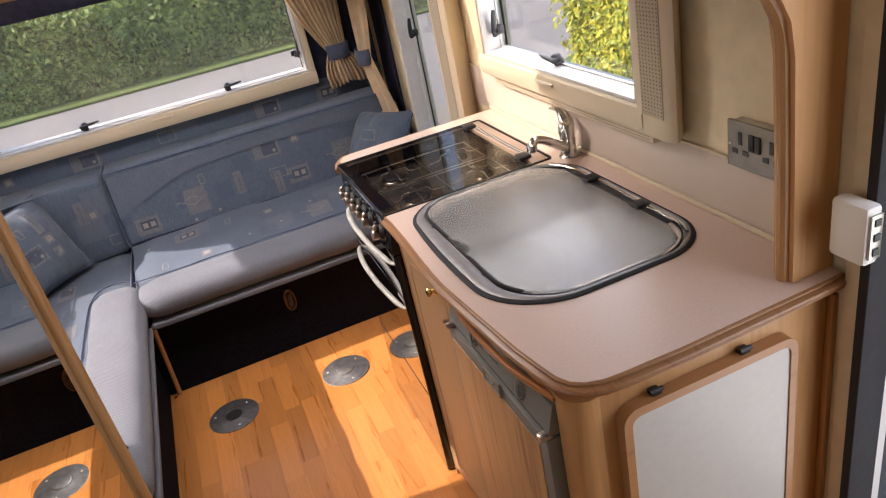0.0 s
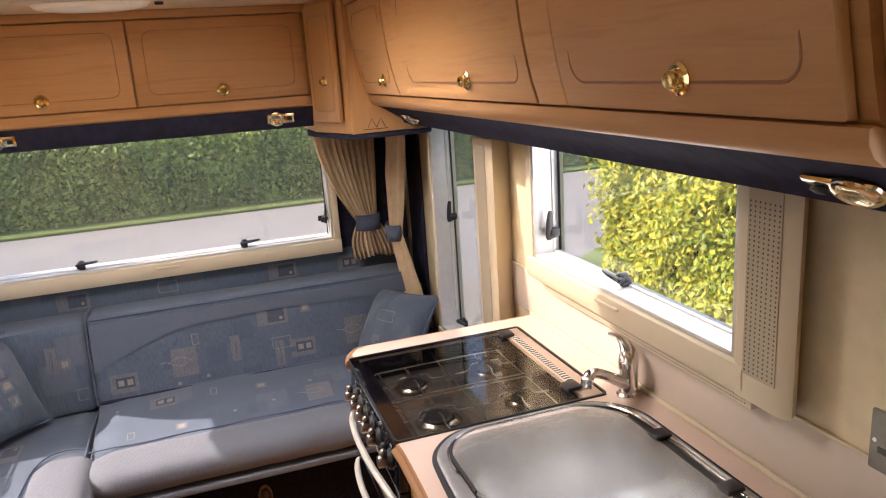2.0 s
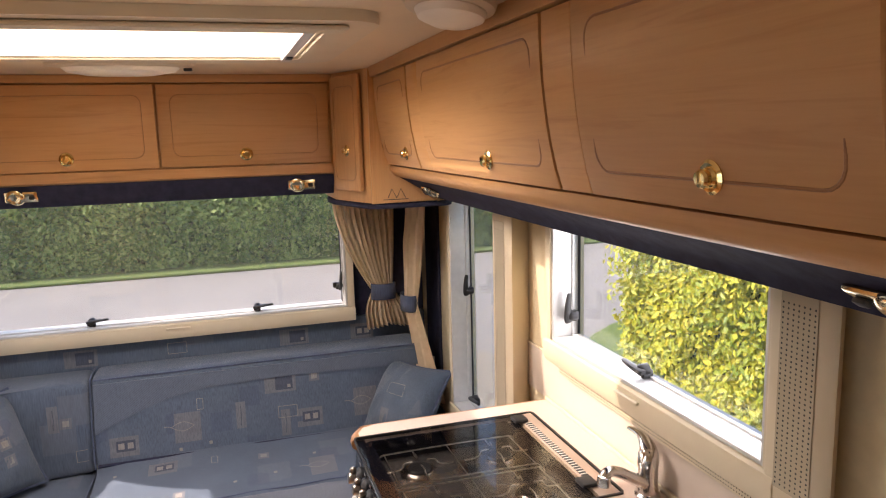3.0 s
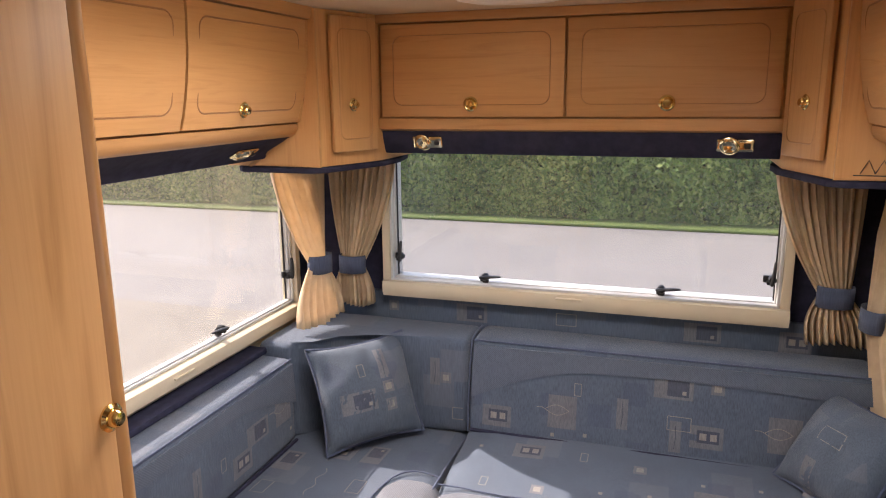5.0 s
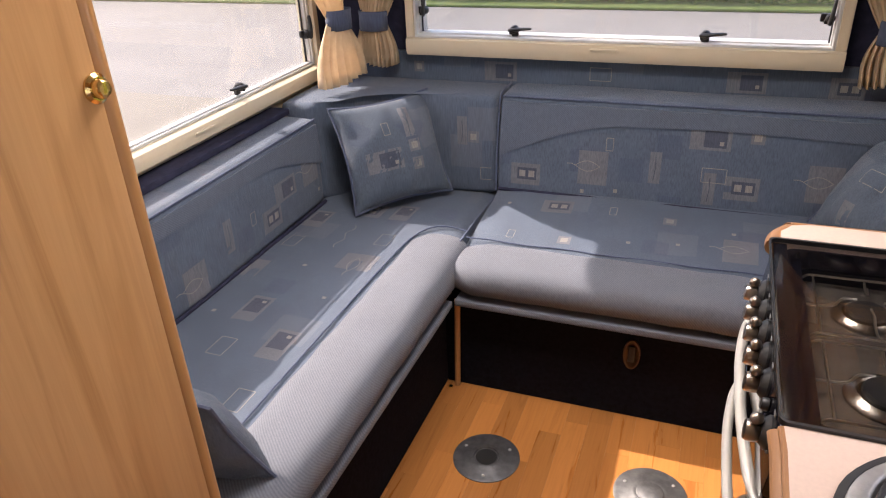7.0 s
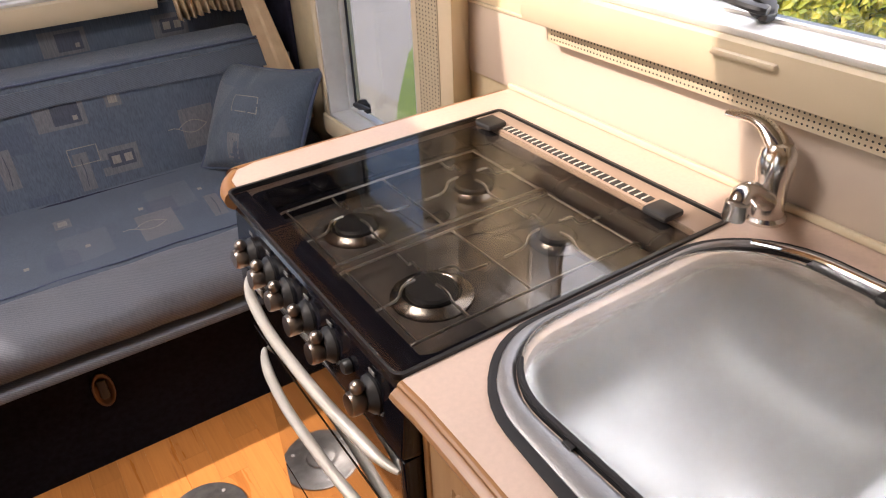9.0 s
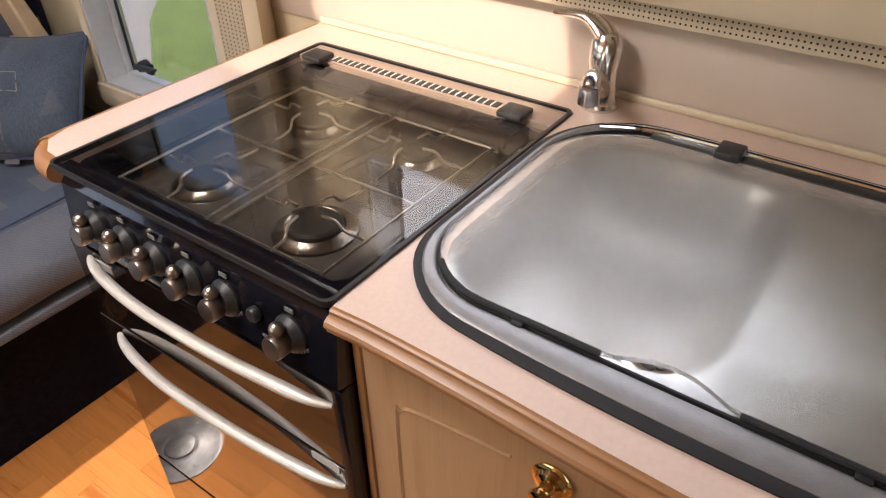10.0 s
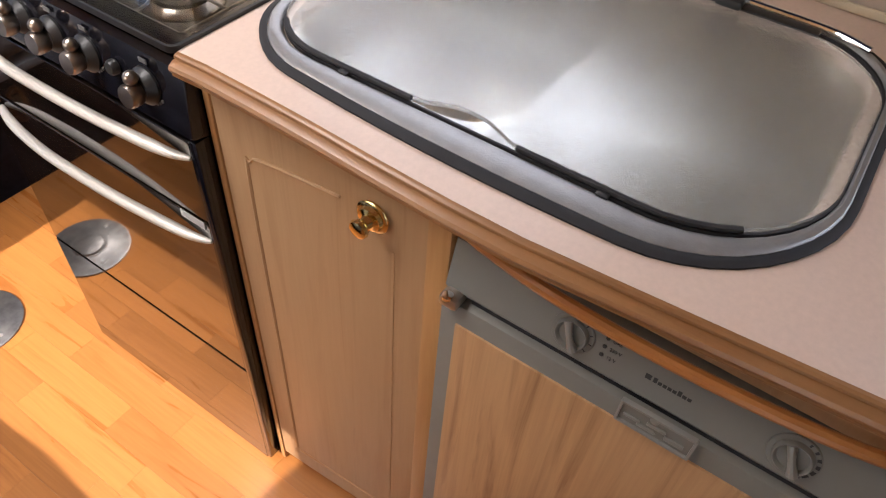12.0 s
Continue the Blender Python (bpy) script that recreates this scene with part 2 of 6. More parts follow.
acrylic = clear("window_acrylic", (0.93, 0.94, 0.93), 0.015, 0.03, (0.9, 0.8, 0.66))
roof_acrylic = clear("rooflight_acrylic", (0.86, 0.83, 0.77), 0.1, 0.25, (0.9, 0.85, 0.74))
smoked = clear("smoked_lid_glass", (0.86, 0.84, 0.81), 0.01, 0, reflect=1.1)


def sink_glass():
    """Clear pebbled tempered glass."""
    m, n, l, b = material("pebbled_sink_glass", 0.2, 0, (0.9, 0.91, 0.89))
    b.inputs["Transmission Weight"].default_value = 0.95
    b.inputs["IOR"].default_value = 1.4
    v = coords(n, l)
    rr = n.new("ShaderNodeMapRange")
    rr.inputs[1].default_value, rr.inputs[2].default_value = 0.35, 0.65
    rr.inputs[3].default_value, rr.inputs[4].default_value = 0.03, 0.11
    l.new(noise_at(n, l, v, 5, 2, 0.5), rr.inputs[0])
    l.new(rr.outputs[0], b.inputs["Roughness"])
    swell = n.new("ShaderNodeMath")
    swell.operation = "MULTIPLY_ADD"
    swell.inputs[1].default_value = 1.2
    l.new(noise_at(n, l, v, 18, 2, 0.5), swell.inputs[0])
    l.new(noise_at(n, l, v, 150, 4, 0.75, 0.4), swell.inputs[2])
    bump(n, l, b, swell.outputs[0], 0.6, 0.0016)
    return m


lid_glass = sink_glass()
bowl_steel = plain("satin_bowl_steel", (0.46, 0.46, 0.455), 0.16, 1.0, 0.25, 9)
mirror_mat = material("silvered_mirror", 0.01, 1.0, (0.78, 0.82, 0.82))[0]


def leafy(name, light, dark, tip):
    m, n, l, b = material(name, 0.5, 0, light)
    geo = n.new("ShaderNodeNewGeometry")
    c = ramp(n, l, geo.outputs["Random Per Island"], ((0.0, dark), (0.5, light), (1.0, tip)))
    patch = noise_at(n, l, coords(n, l), 1.3, 3)
    c = mix(n, l, 0.22, c, ramp(n, l, patch, ((0.35, dark), (0.65, tip))))
    l.new(c, b.inputs["Base Color"])
    t = n.new("ShaderNodeBsdfTranslucent")
    l.new(c, t.inputs[0])
    mx = n.new("ShaderNodeMixShader")
    mx.inputs[0].default_value = 0.3
    l.new(b.outputs[0], mx.inputs[1])
    l.new(t.outputs[0], mx.inputs[2])
    l.new(mx.outputs[0], n["Material Output"].inputs[0])
    return m


hedge_green = leafy("hedge_leaves", (0.155, 0.27, 0.055), (0.035, 0.085, 0.017), (0.4, 0.5, 0.13))
hedge_gold = leafy("golden_hedge_leaves", (0.33, 0.38, 0.03), (0.13, 0.22, 0.024), (0.58, 0.5, 0.045))


def ground_mat(name, a, b_, scale):
    m, n, l, b = material(name, 0.9, 0, a)
    v = coords(n, l)
    c = ramp(n, l, noise_at(n, l, v, scale, 6, 0.7), ((0.3, a), (0.7, b_)))
    c = mix(n, l, 0.3, c, ramp(n, l, noise_at(n, l, v, 60, 3), ((0.3, a), (0.7, b_))))
    l.new(c, b.inputs["Base Color"])
    bump(n, l, b, noise_at(n, l, v, 90, 3), 0.5, 0.01)
    return m


tarmac = ground_mat("worn_tarmac", (0.15, 0.15, 0.15), (0.22, 0.215, 0.21), 0.7)
paving = ground_mat("pale_paving", (0.16, 0.15, 0.13), (0.2, 0.185, 0.16), 1.2)
grass_mat = ground_mat("grass", (0.05, 0.09, 0.016), (0.11, 0.16, 0.03), 3.0)
render_wall = ground_mat("rendered_house_wall", (0.6, 0.6, 0.57), (0.68, 0.67, 0.64), 0.6)
slate = ground_mat("slate_roof", (0.12, 0.14, 0.17), (0.2, 0.23, 0.27), 2.0)


# ---- building helpers ----
def mesh_of(name, bm, mat, smooth=35.0):
    me = bpy.data.meshes.new(name)
    bmesh.ops.recalc_face_normals(bm, faces=bm.faces)
    bm.to_mesh(me)
    bm.free()
    me.materials.append(mat)
    if smooth:
        me.shade_smooth()
        me.set_sharp_from_angle(angle=radians(smooth))
    return me


def part(name, bm, mat, parent=None, label="", smooth=35.0):
    """Links a bmesh as one mesh object, under a thing or a part."""
    ob = new(name, mesh_of(name, bm, mat, smooth))
    if parent is not None:
        ob.parent = parent
        ob.matrix_parent_inverse = (Matrix.Translation(parent.location) if parent.type == "EMPTY" else Matrix()).inverted()
    if label:
        tagged(ob, label)
    return ob


def thing(name, place, label, category, group="", kind=""):
    ob = new(name)
    ob.location = place
    ob.empty_display_size = 0.05
    return tagged(ob, label, category, group, kind)


def single(name, bm, mat, label, category, group="", kind="", smooth=35.0):
    return tagged(part(name, bm, mat, None, "", smooth), label, category, group, kind)


def box(bm, x, y, z, bevel=0.0, seg=2):
    vs = [bm.verts.new((a, b, c)) for a in x for b in y for c in z]
    fs = [bm.faces.new([vs[i] for i in f]) for f in ((0, 1, 3, 2), (4, 6, 7, 5), (0, 4, 5, 1), (2, 3, 7, 6), (0, 2, 6, 4), (1, 5, 7, 3))]
    if bevel:
        es = {e for f in fs for e in f.edges}
        bmesh.ops.bevel(bm, geom=list(es), offset=bevel, segments=seg, profile=0.5, affect="EDGES")
    return bm


def boxed(x, y, z, bevel=0.0, seg=2):
    return box(bmesh.new(), x, y, z, bevel, seg)


def prism(bm, pts, axis, a0, a1, bevel=0.0, seg=2):
    """A flat outline drawn out along one axis. Points are the other two axes, in xyz order."""
    def place(p, a):
        return {"x": (a, p[0], p[1]), "y": (p[0], a, p[1]), "z": (p[0], p[1], a)}[axis]

    lo = [bm.verts.new(place(p, a0)) for p in pts]
    hi = [bm.verts.new(place(p, a1)) for p in pts]
    n = len(pts)
    fa, fb = bm.faces.new(lo), bm.faces.new(hi[::-1])
    for i in range(n):
        bm.faces.new((lo[i], hi[i], hi[(i + 1) % n], lo[(i + 1) % n]))
    if bevel:
        es = list(fa.edges) + list(fb.edges)
        bmesh.ops.bevel(bm, geom=es, offset=bevel, segments=seg, profile=0.5, affect="EDGES")
    return bm


def rrect(x0, x1, y0, y1, r, n=6):
    """A rectangle with rounded corners; r is one radius or four (x0y0, x1y0, x1y1, x0y1)."""
    rs = r if isinstance(r, (tuple, list)) else (r,) * 4
    out = []
    for (cx, cy, a0), q in zip(((x0, y0, 180), (x1, y0, 270), (x1, y1, 0), (x0, y1, 90)), rs):
        sx, sy = (1 if cx == x0 else -1), (1 if cy == y0 else -1)
        for i in range(n + 1):
            a = radians(a0 + 90 * i / n)
            out.append((cx + sx * q + q * math.cos(a), cy + sy * q + q * math.sin(a)))
    return out


def ring(bm, outer, inner, axis, a0, a1):
    """A frame between two outlines of as many points, with depth."""
    def place(p, a):
        return {"x": (a, p[0], p[1]), "y": (p[0], a, p[1]), "z": (p[0], p[1], a)}[axis]

    loops = [[bm.verts.new(place(p, a)) for p in pts] for pts, a in ((outer, a0), (outer, a1), (inner, a1), (inner, a0))]
    n = len(outer)
    for k in range(4):
        p, q = loops[k], loops[(k + 1) % 4]
        for i in range(n):
            bm.faces.new((p[i], p[(i + 1) % n], q[(i + 1) % n], q[i]))
    return bm


def lathe(bm, profile, place, way=(0, 0, 1), seg=24):
    """A turned shape: (radius, height) pairs round the axis way through place."""
    m = Matrix.Translation(place) @ Vector(way).to_track_quat("Z", "Y").to_matrix().to_4x4()
    rows = []
    for r, hgt in profile:
        if r < 1e-6:
            rows.append([bm.verts.new(m @ Vector((0, 0, hgt)))])
        else:
            rows.append([bm.verts.new(m @ Vector((r * math.cos(2 * math.pi * i / seg), r * math.sin(2 * math.pi * i / seg), hgt))) for i in range(seg)])
    for a, b in zip(rows, rows[1:]):
        for i in range(seg):
            j = (i + 1) % seg
            if len(a) == 1 and len(b) == 1:
                continue
            if len(a) == 1:
                bm.faces.new((a[0], b[i], b[j]))
            elif len(b) == 1:
                bm.faces.new((a[i], a[j], b[0]))
            else:
                bm.faces.new((a[i], a[j], b[j], b[i]))
    for row in (rows[0], rows[-1]):
        if len(row) > 1:
            bm.faces.new(row)
    return bm


def smooth_path(pts, n=8):
    out = []
    for i in range(len(pts) - 1):
        p0, p1, p2, p3 = (Vector(pts[min(max(k, 0), len(pts) - 1)]) for k in (i - 1, i, i + 1, i + 2))
        for s in range(n):
            t = s / n
            out.append(0.5 * ((2 * p1) + (p2 - p0) * t + (2 * p0 - 5 * p1 + 4 * p2 - p3) * t * t + (3 * p1 - p0 - 3 * p2 + p3) * t**3))
    return out + [Vector(pts[-1])]


def tube(bm, pts, r, seg=10, closed=False, flat=1.0):
    """A round bar along points; r is a radius or one a point."""
    pts = [Vector(p) for p in pts]
    rs = r if isinstance(r, (list, tuple)) else [r] * len(pts)
    rows, side = [], None
    for i, p in enumerate(pts):
        a = pts[(i - 1) % len(pts)] if closed or i else p
        b = pts[(i + 1) % len(pts)] if closed or i < len(pts) - 1 else p
        d = (b - a).normalized()
        side = (side - d * side.dot(d)) if side is not None else (d.cross(Vector((0, 0, 1))) if abs(d.z) < 0.9 else d.cross(Vector((1, 0, 0))))
        side.normalize()
        up = side.cross(d)
        rows.append([bm.verts.new(p + rs[i] * (math.cos(2 * math.pi * k / seg) * side + flat * math.sin(2 * math.pi * k / seg) * up)) for k in range(seg)])
    for a, b in list(zip(rows, rows[1:])) + ([(rows[-1], rows[0])] if closed else []):
        for k in range(seg):
            bm.faces.new((a[k], a[(k + 1) % seg], b[(k + 1) % seg], b[k]))
    if not closed:
        bm.faces.new(rows[0]), bm.faces.new(rows[-1][::-1])
    return bm


def soften(bm, amount, scale, seed=0.0):
    for v in bm.verts:
        v.co += amount * noise.noise_vector(v.co * scale + Vector((seed, seed, seed)))
    return bm


def cushion(x, y, z, r=0.03, soft=0.006, seed=1.0, cuts=12):
    """A padded block: gridded, rounded and slightly uneven."""
    bm = boxed(x, y, z)
    bmesh.ops.subdivide_edges(bm, edges=bm.edges[:], cuts=cuts, use_grid_fill=True)
    c = Vector((sum(x) / 2, sum(y) / 2, sum(z) / 2))
    h = Vector((x[1] - x[0], y[1] - y[0], z[1] - z[0])) / 2
    for v in bm.verts:
        d = v.co - c
        core = Vector([max(-(h[i] - r), min(h[i] - r, d[i])) for i in range(3)])
        e = d - core
        if e.length > 1e-6:
            v.co = c + core + e.normalized() * min(e.length, r)
        puff = 1 - max(abs(d[i]) / h[i] if sorted(h)[0] != h[i] else 0 for i in range(3)) ** 4
        k = min(range(3), key=lambda i: h[i])
        v.co[k] += math.copysign(0.008, d[k]) * puff
    return soften(bm, soft, 7.0, seed)


# ---- shell ----
XL, XR, YF, YB, ZC = -1.02, 1.09, 3.03, -1.6, 1.885
TH = 0.045
WF = (-0.642, 0.712, 0.944, 1.49)
WL = (1.45, 2.87, 0.85, 1.49)
WK = (0.895, 1.672, 1.112, 1.47)
WS = (2.05, 2.53, 0.62, 1.47)
DOOR = (-0.42, 0.35, -0.02, 1.76)
ROOF = (-0.42, 0.46, 1.47, 2.03)


def grown(o, k=0.02):
    """An opening, larger by k all round."""
    return (o[0] - k, o[1] + k, o[2] - k, o[3] + k)


def wall_with_holes(axis, at, thick, lo, hi, z0, z1, holes):
    """A wall in slabs round its openings (a0, a1, z0, z1)."""
    bm = bmesh.new()

    def slab(a0, a1, c0, c1):
        if a1 - a0 > 1e-4 and c1 - c0 > 1e-4:
            w = (at, at + thick) if thick > 0 else (at + thick, at)
            box(bm, *((w, (a0, a1)) if axis == "x" else ((a0, a1), w)), (c0, c1))

    last = lo
    for a0, a1, c0, c1 in sorted(holes):
        slab(last, a0, z0, z1)
        slab(a0, a1, z0, c0)
        slab(a0, a1, c1, z1)
        last = a1
    slab(last, hi, z0, z1)
    return bm


single("wall_right", wall_with_holes("x", XR, TH, YB, YF + TH, -0.06, ZC, [DOOR, WK, WS]), wall_vinyl, "cream vinyl side wall with kitchen window and door", "wall", kind="structure", smooth=0)
single("wall_left", wall_with_holes("x", XL, -TH, YB, YF + TH, -0.06, ZC, [WL]), wall_vinyl, "cream vinyl side wall with a long window", "wall", kind="structure", smooth=0)
single("wall_front", wall_with_holes("y", YF, TH, XL, XR, -0.06, ZC, [grown(WF)]), wall_vinyl, "cream end wall with a wide window", "wall", kind="structure", smooth=0)
single("wall_back", boxed((XL, XR), (YB - TH, YB), (-0.06, ZC)), wall_vinyl, "plain cream wall closing the far end", "wall", kind="structure", smooth=0)
bm = bmesh.new()
box(bm, (XL - TH, XR + TH), (YB - TH, ROOF[2]), (ZC, ZC + 0.05))
box(bm, (XL - TH, XR + TH), (ROOF[3], YF + TH), (ZC, ZC + 0.05))
box(bm, (XL - TH, ROOF[0]), (ROOF[2], ROOF[3]), (ZC, ZC + 0.05))
box(bm, (ROOF[1], XR + TH), (ROOF[2], ROOF[3]), (ZC, ZC + 0.05))
single("ceiling", bm, ceiling_vinyl, "cream lined ceiling board with a rooflight hole", "ceiling", kind="structure", smooth=0)
floor = single("floor", boxed((XL, XR), (YB, YF), (-0.06, -0.004)), plank_wood, "orange beech laminate strip floor", "floor", kind="structure", smooth=0)

# pale splashback behind the worktop and at the side of the window
bm = bmesh.new()
box(bm, (XR - 0.006, XR - 0.0005), (0.47, 2.0), (0.9, 1.032), 0.002)
single("splashback", bm, splash_vinyl, "pale laminate splashback behind the worktop", "splashback", kind="structure")
bm = bmesh.new()
box(bm, (XR - 0.009, XR - 0.001), (0.47, 2.0), (1.033, 1.039), 0.002)
box(bm, (XR - 0.014, XR - 0.0065), (0.47, 1.79), (0.9005, 0.912), 0.003)
single("trim_splashback", bm, cream_plastic, "thin cream trim strip along the splashback", "trim", kind="structure")


# ---- windows ----
def latch(parent, m):
    """A black lever catch: foot on the frame, round boss and a long tapered lever lying along the pane."""
    bm = bmesh.new()
    box(bm, (-0.012, 0.012), (-0.01, 0.002), (-0.022, 0.006), 0.003)
    lathe(bm, ((0.0, 0), (0.0135, 0), (0.0135, 0.018), (0.01, 0.023), (0, 0.024)), (0, -0.006, 0.004), (0, -1, 0), 16)
    box(bm, (0.004, 0.016), (-0.026, -0.008), (-0.012, -0.002), 0.002)
    tube(bm, smooth_path([(0.016, -0.026, 0.003), (0.0, -0.03, 0.005), (-0.03, -0.031, 0.008), (-0.062, -0.028, 0.01)], 4), [0.009, 0.0105, 0.0112, 0.0112, 0.011, 0.0105, 0.01, 0.0095, 0.009, 0.0085, 0.0078, 0.007, 0.0055], 10, flat=0.62)
    for v in bm.verts:
        v.co = m @ v.co
    return part("latch", bm, black_plastic, parent, "black plastic window latch")


def window(name, wall, at, a0, a1, z0, z1, inward, label, latches, deep=0.0, sash=0.0, bulge=1.0):
    """Framed opening: cream surround standing deep off the wall, sill rail, aluminium sash, acrylic pane, catches."""
    def B(bm, a, d, z, bev=0.004):
        da, db = sorted((at + inward * d[0], at + inward * d[1]))
        return box(bm, *(((da, db), a) if wall == "x" else (a, (da, db))), z, bev)

    mid = ((a0 + a1) / 2)
    w = thing(name, (at, mid, z0) if wall == "x" else (mid, at, z0), label, "window", kind="structure")
    bm = bmesh.new()
    B(bm, (a0 - 0.03, a0), (0.001, deep + 0.022 * bulge), (z0 - 0.0, z1 + 0.03))
    B(bm, (a1, a1 + 0.03), (0.001, deep + 0.022 * bulge), (z0 - 0.0, z1 + 0.03))
    B(bm, (a0, a1), (0.001, deep + 0.022 * bulge), (z1, z1 + 0.03))
    part("surround", bm, cream_plastic, w, "cream plastic window surround")
    bm = bmesh.new()
    prof = [(0.001, z0 - 0.065), (0.02, z0 - 0.06), (0.036, z0 - 0.045), (0.04, z0 - 0.02), (0.034, z0 - 0.004), (0.02, z0), (0.001, z0)]
    pts = [(at + inward * (d if d < 0.005 else deep + d * bulge), z) for d, z in prof]
    prism(bm, pts, "y" if wall == "x" else "x", a0 - 0.03, a1 + 0.03)
    sill = part("window_sill", bm, cream_plastic, w, "cream moulded sill and blind rail")
    # blind pull in the rail
    bm = bmesh.new()
    B(bm, (mid - 0.045, mid + 0.045), (deep + 0.036 * bulge, deep + 0.036 * bulge + 0.01), (z0 - 0.022, z0 - 0.014), 0.003)
    part("blind_pull", bm, cream_plastic, sill)
    # aluminium inner frame and sash
    bm = bmesh.new()
    for d0, d1, k in ((-0.03, deep + 0.004, 0.0), (sash - 0.024, sash - 0.004, 0.005)):
        e = 0.009
        B(bm, (a0 + k, a0 + k + e), (d0, d1), (z0 + k, z1 - k), 0.002)
        B(bm, (a1 - k - e, a1 - k), (d0, d1), (z0 + k, z1 - k), 0.002)
        B(bm, (a0 + k + e, a1 - k - e), (d0, d1), (z0 + k, z0 + k + e), 0.002)
        B(bm, (a0 + k + e, a1 - k - e), (d0, d1), (z1 - k - e, z1 - k), 0.002)
    part("window_frame", bm, alu, w, "aluminium window frame")
    bm = bmesh.new()
    B(bm, (a0 + 0.012, a1 - 0.012), (sash - 0.032, sash - 0.026), (z0 + 0.012, z1 - 0.012), 0)
    p = part("pane", bm, acrylic, w, "clear acrylic pane", 0)
    p.visible_shadow = False
    bm = bmesh.new()
    e = 0.004
    k = 0.0142
    B(bm, (a0 + k, a0 + k + e), (sash - 0.0255, sash - 0.02), (z0 + k, z1 - k), 0)
    B(bm, (a1 - k - e, a1 - k), (sash - 0.0255, sash - 0.02), (z0 + k, z1 - k), 0)
    part("seal", bm, rubber, w, "black rubber pane seal")
    for a, z, turn, flip in latches:
        if wall == "y":
            base = Matrix.Translation((a, at + inward * (sash - 0.012), z))
        else:
            base = Matrix.Translation((at + inward * (sash - 0.012), a, z)) @ Matrix.Rotation(radians(-90 if inward < 0 else 90), 4, "Z")
        latch(w, base @ Matrix.Rotation(radians(turn), 4, "Y") @ Matrix.Diagonal((flip, 1, 1, 1)))
    return w


window("window_1", "y", YF, *WF, -1, "wide front window with black latches over the sofa", [(-0.277, 0.974, 0, -1), (0.343, 0.974, 0, -1), (-0.61, 1.035, 90, 1), (0.68, 1.035, 90, 1)], 0.072, 0.055, 0.5)
window("window_2", "x", XL, *WL, 1, "long sunlit side window over the sofa", [(2.40, 0.888, 0, 1), (1.75, 0.888, 0, 1), (2.835, 0.97, 90, 1), (2.835, 1.34, 90, 1)])
window("window_3", "x", XR, *WK, -1, "kitchen window over the sink looking at a golden hedge", [(1.311, 1.135, 0, 1), (1.645, 1.18, 90, 1)], 0.045, 0.0, 0.4)
window("window_4", "x", XR, *WS, -1, "tall narrow side window beside the sofa", [(2.46, 1.08, 90, 1), (2.42, 0.67, 0, -1), (2.2, 0.65, 0, 1)], 0.05, 0.0, 0.3)


def dots(bm, face, y0, y1, z0, z1, cols, rows, r=0.0019):
    """Rows of small round holes on a face that looks along x."""
    for i in range(rows):
        for j in range(cols):
            y, z = y0 + (y1 - y0) * j / (cols - 1), z0 + (z1 - z0) * i / (rows - 1)
            bm.faces.new([bm.verts.new((face, y + r * math.cos(k * math.pi / 3), z + r * math.sin(k * math.pi / 3))) for k in range(6)])
    return bm


def blind_cassette(y0, y1, z0, z1, face, label):
    """An upright blind housing with a perforated strip."""
    c = thing("blind_cassette", (XR, (y0 + y1) / 2, z0), label, "blind", "blind cassettes")
    bm = bmesh.new()
    prism(bm, [(XR - 0.001, y0 + 0.04), (face + 0.03, y0 + 0.012), (face + 0.012, y0 + 0.002), (face, y0 + 0.018), (face, y1 - 0.012), (face + 0.006, y1 - 0.001), (XR - 0.001, y1)], "z", z0, z1, 0.006)
    part("housing", bm, cream_plastic, c)
    bm = boxed((face - 0.002, face - 0.0005), (y0 + 0.028, y1 - 0.03), (z0 + 0.05, z1 - 0.02))
    strip = part("perforated_strip", bm, plain("grey_beige_strip", (0.45, 0.38, 0.27), 0.5), c, "perforated grey strip")
    n = int((z1 - z0 - 0.09) / 0.008)
    bm = dots(bmesh.new(), face - 0.0023, y0 + 0.033, y1 - 0.035, z0 + 0.058, z0 + 0.058 + 0.008 * (n - 1), 7, n)
    tagged(part("vent_hole_field", bm, dark_ink, strip, "", 0), kind="stuff")
    return c


blind_cassette(0.764, 0.893, 1.05, 1.44, 1.032, "cream blind cassette with perforated strip beside the window")
blind_cassette(1.885, 2.019, 0.62, 1.42, 1.008, "narrow cream blind cassette beside the tall window")
sv = thing("sill_vent", (1.07, 1.28, 1.028), "cream ventilation strip with tiny holes under the sill", "vent")
part("strip", boxed((1.0585, XR - 0.001), (0.87, 1.665), (1.02, 1.0465), 0.002), cream_plastic, sv)
tagged(part("vent_hole_field", dots(bmesh.new(), 1.0582, 0.885, 1.655, 1.027, 1.041, 112, 3, 0.0016), dark_ink, sv, "", 0), kind="stuff")

# ---- rooflight ----
rl = thing("rooflight", (0.02, 1.75, ZC), "cream framed rooflight in the ceiling with opal dome", "rooflight")
o = rrect(ROOF[0] - 0.09, ROOF[1] + 0.09, ROOF[2] - 0.13, ROOF[3] + 0.07, 0.07)
i_ = rrect(ROOF[0], ROOF[1], ROOF[2], ROOF[3], 0.03)
bm = ring(bmesh.new(), o, i_, "z", ZC - 0.022, ZC - 0.0005)
part("inner_frame", bm, cream_plastic, rl)
bm = ring(bmesh.new(), rrect(ROOF[0] + 0.0, ROOF[1] - 0.0, ROOF[2], ROOF[3], 0.03), rrect(ROOF[0] + 0.01, ROOF[1] - 0.01, ROOF[2] + 0.01, ROOF[3] - 0.01, 0.025), "z", ZC - 0.015, ZC + 0.1)
part("well", bm, cream_plastic, rl)
bm = bmesh.new()
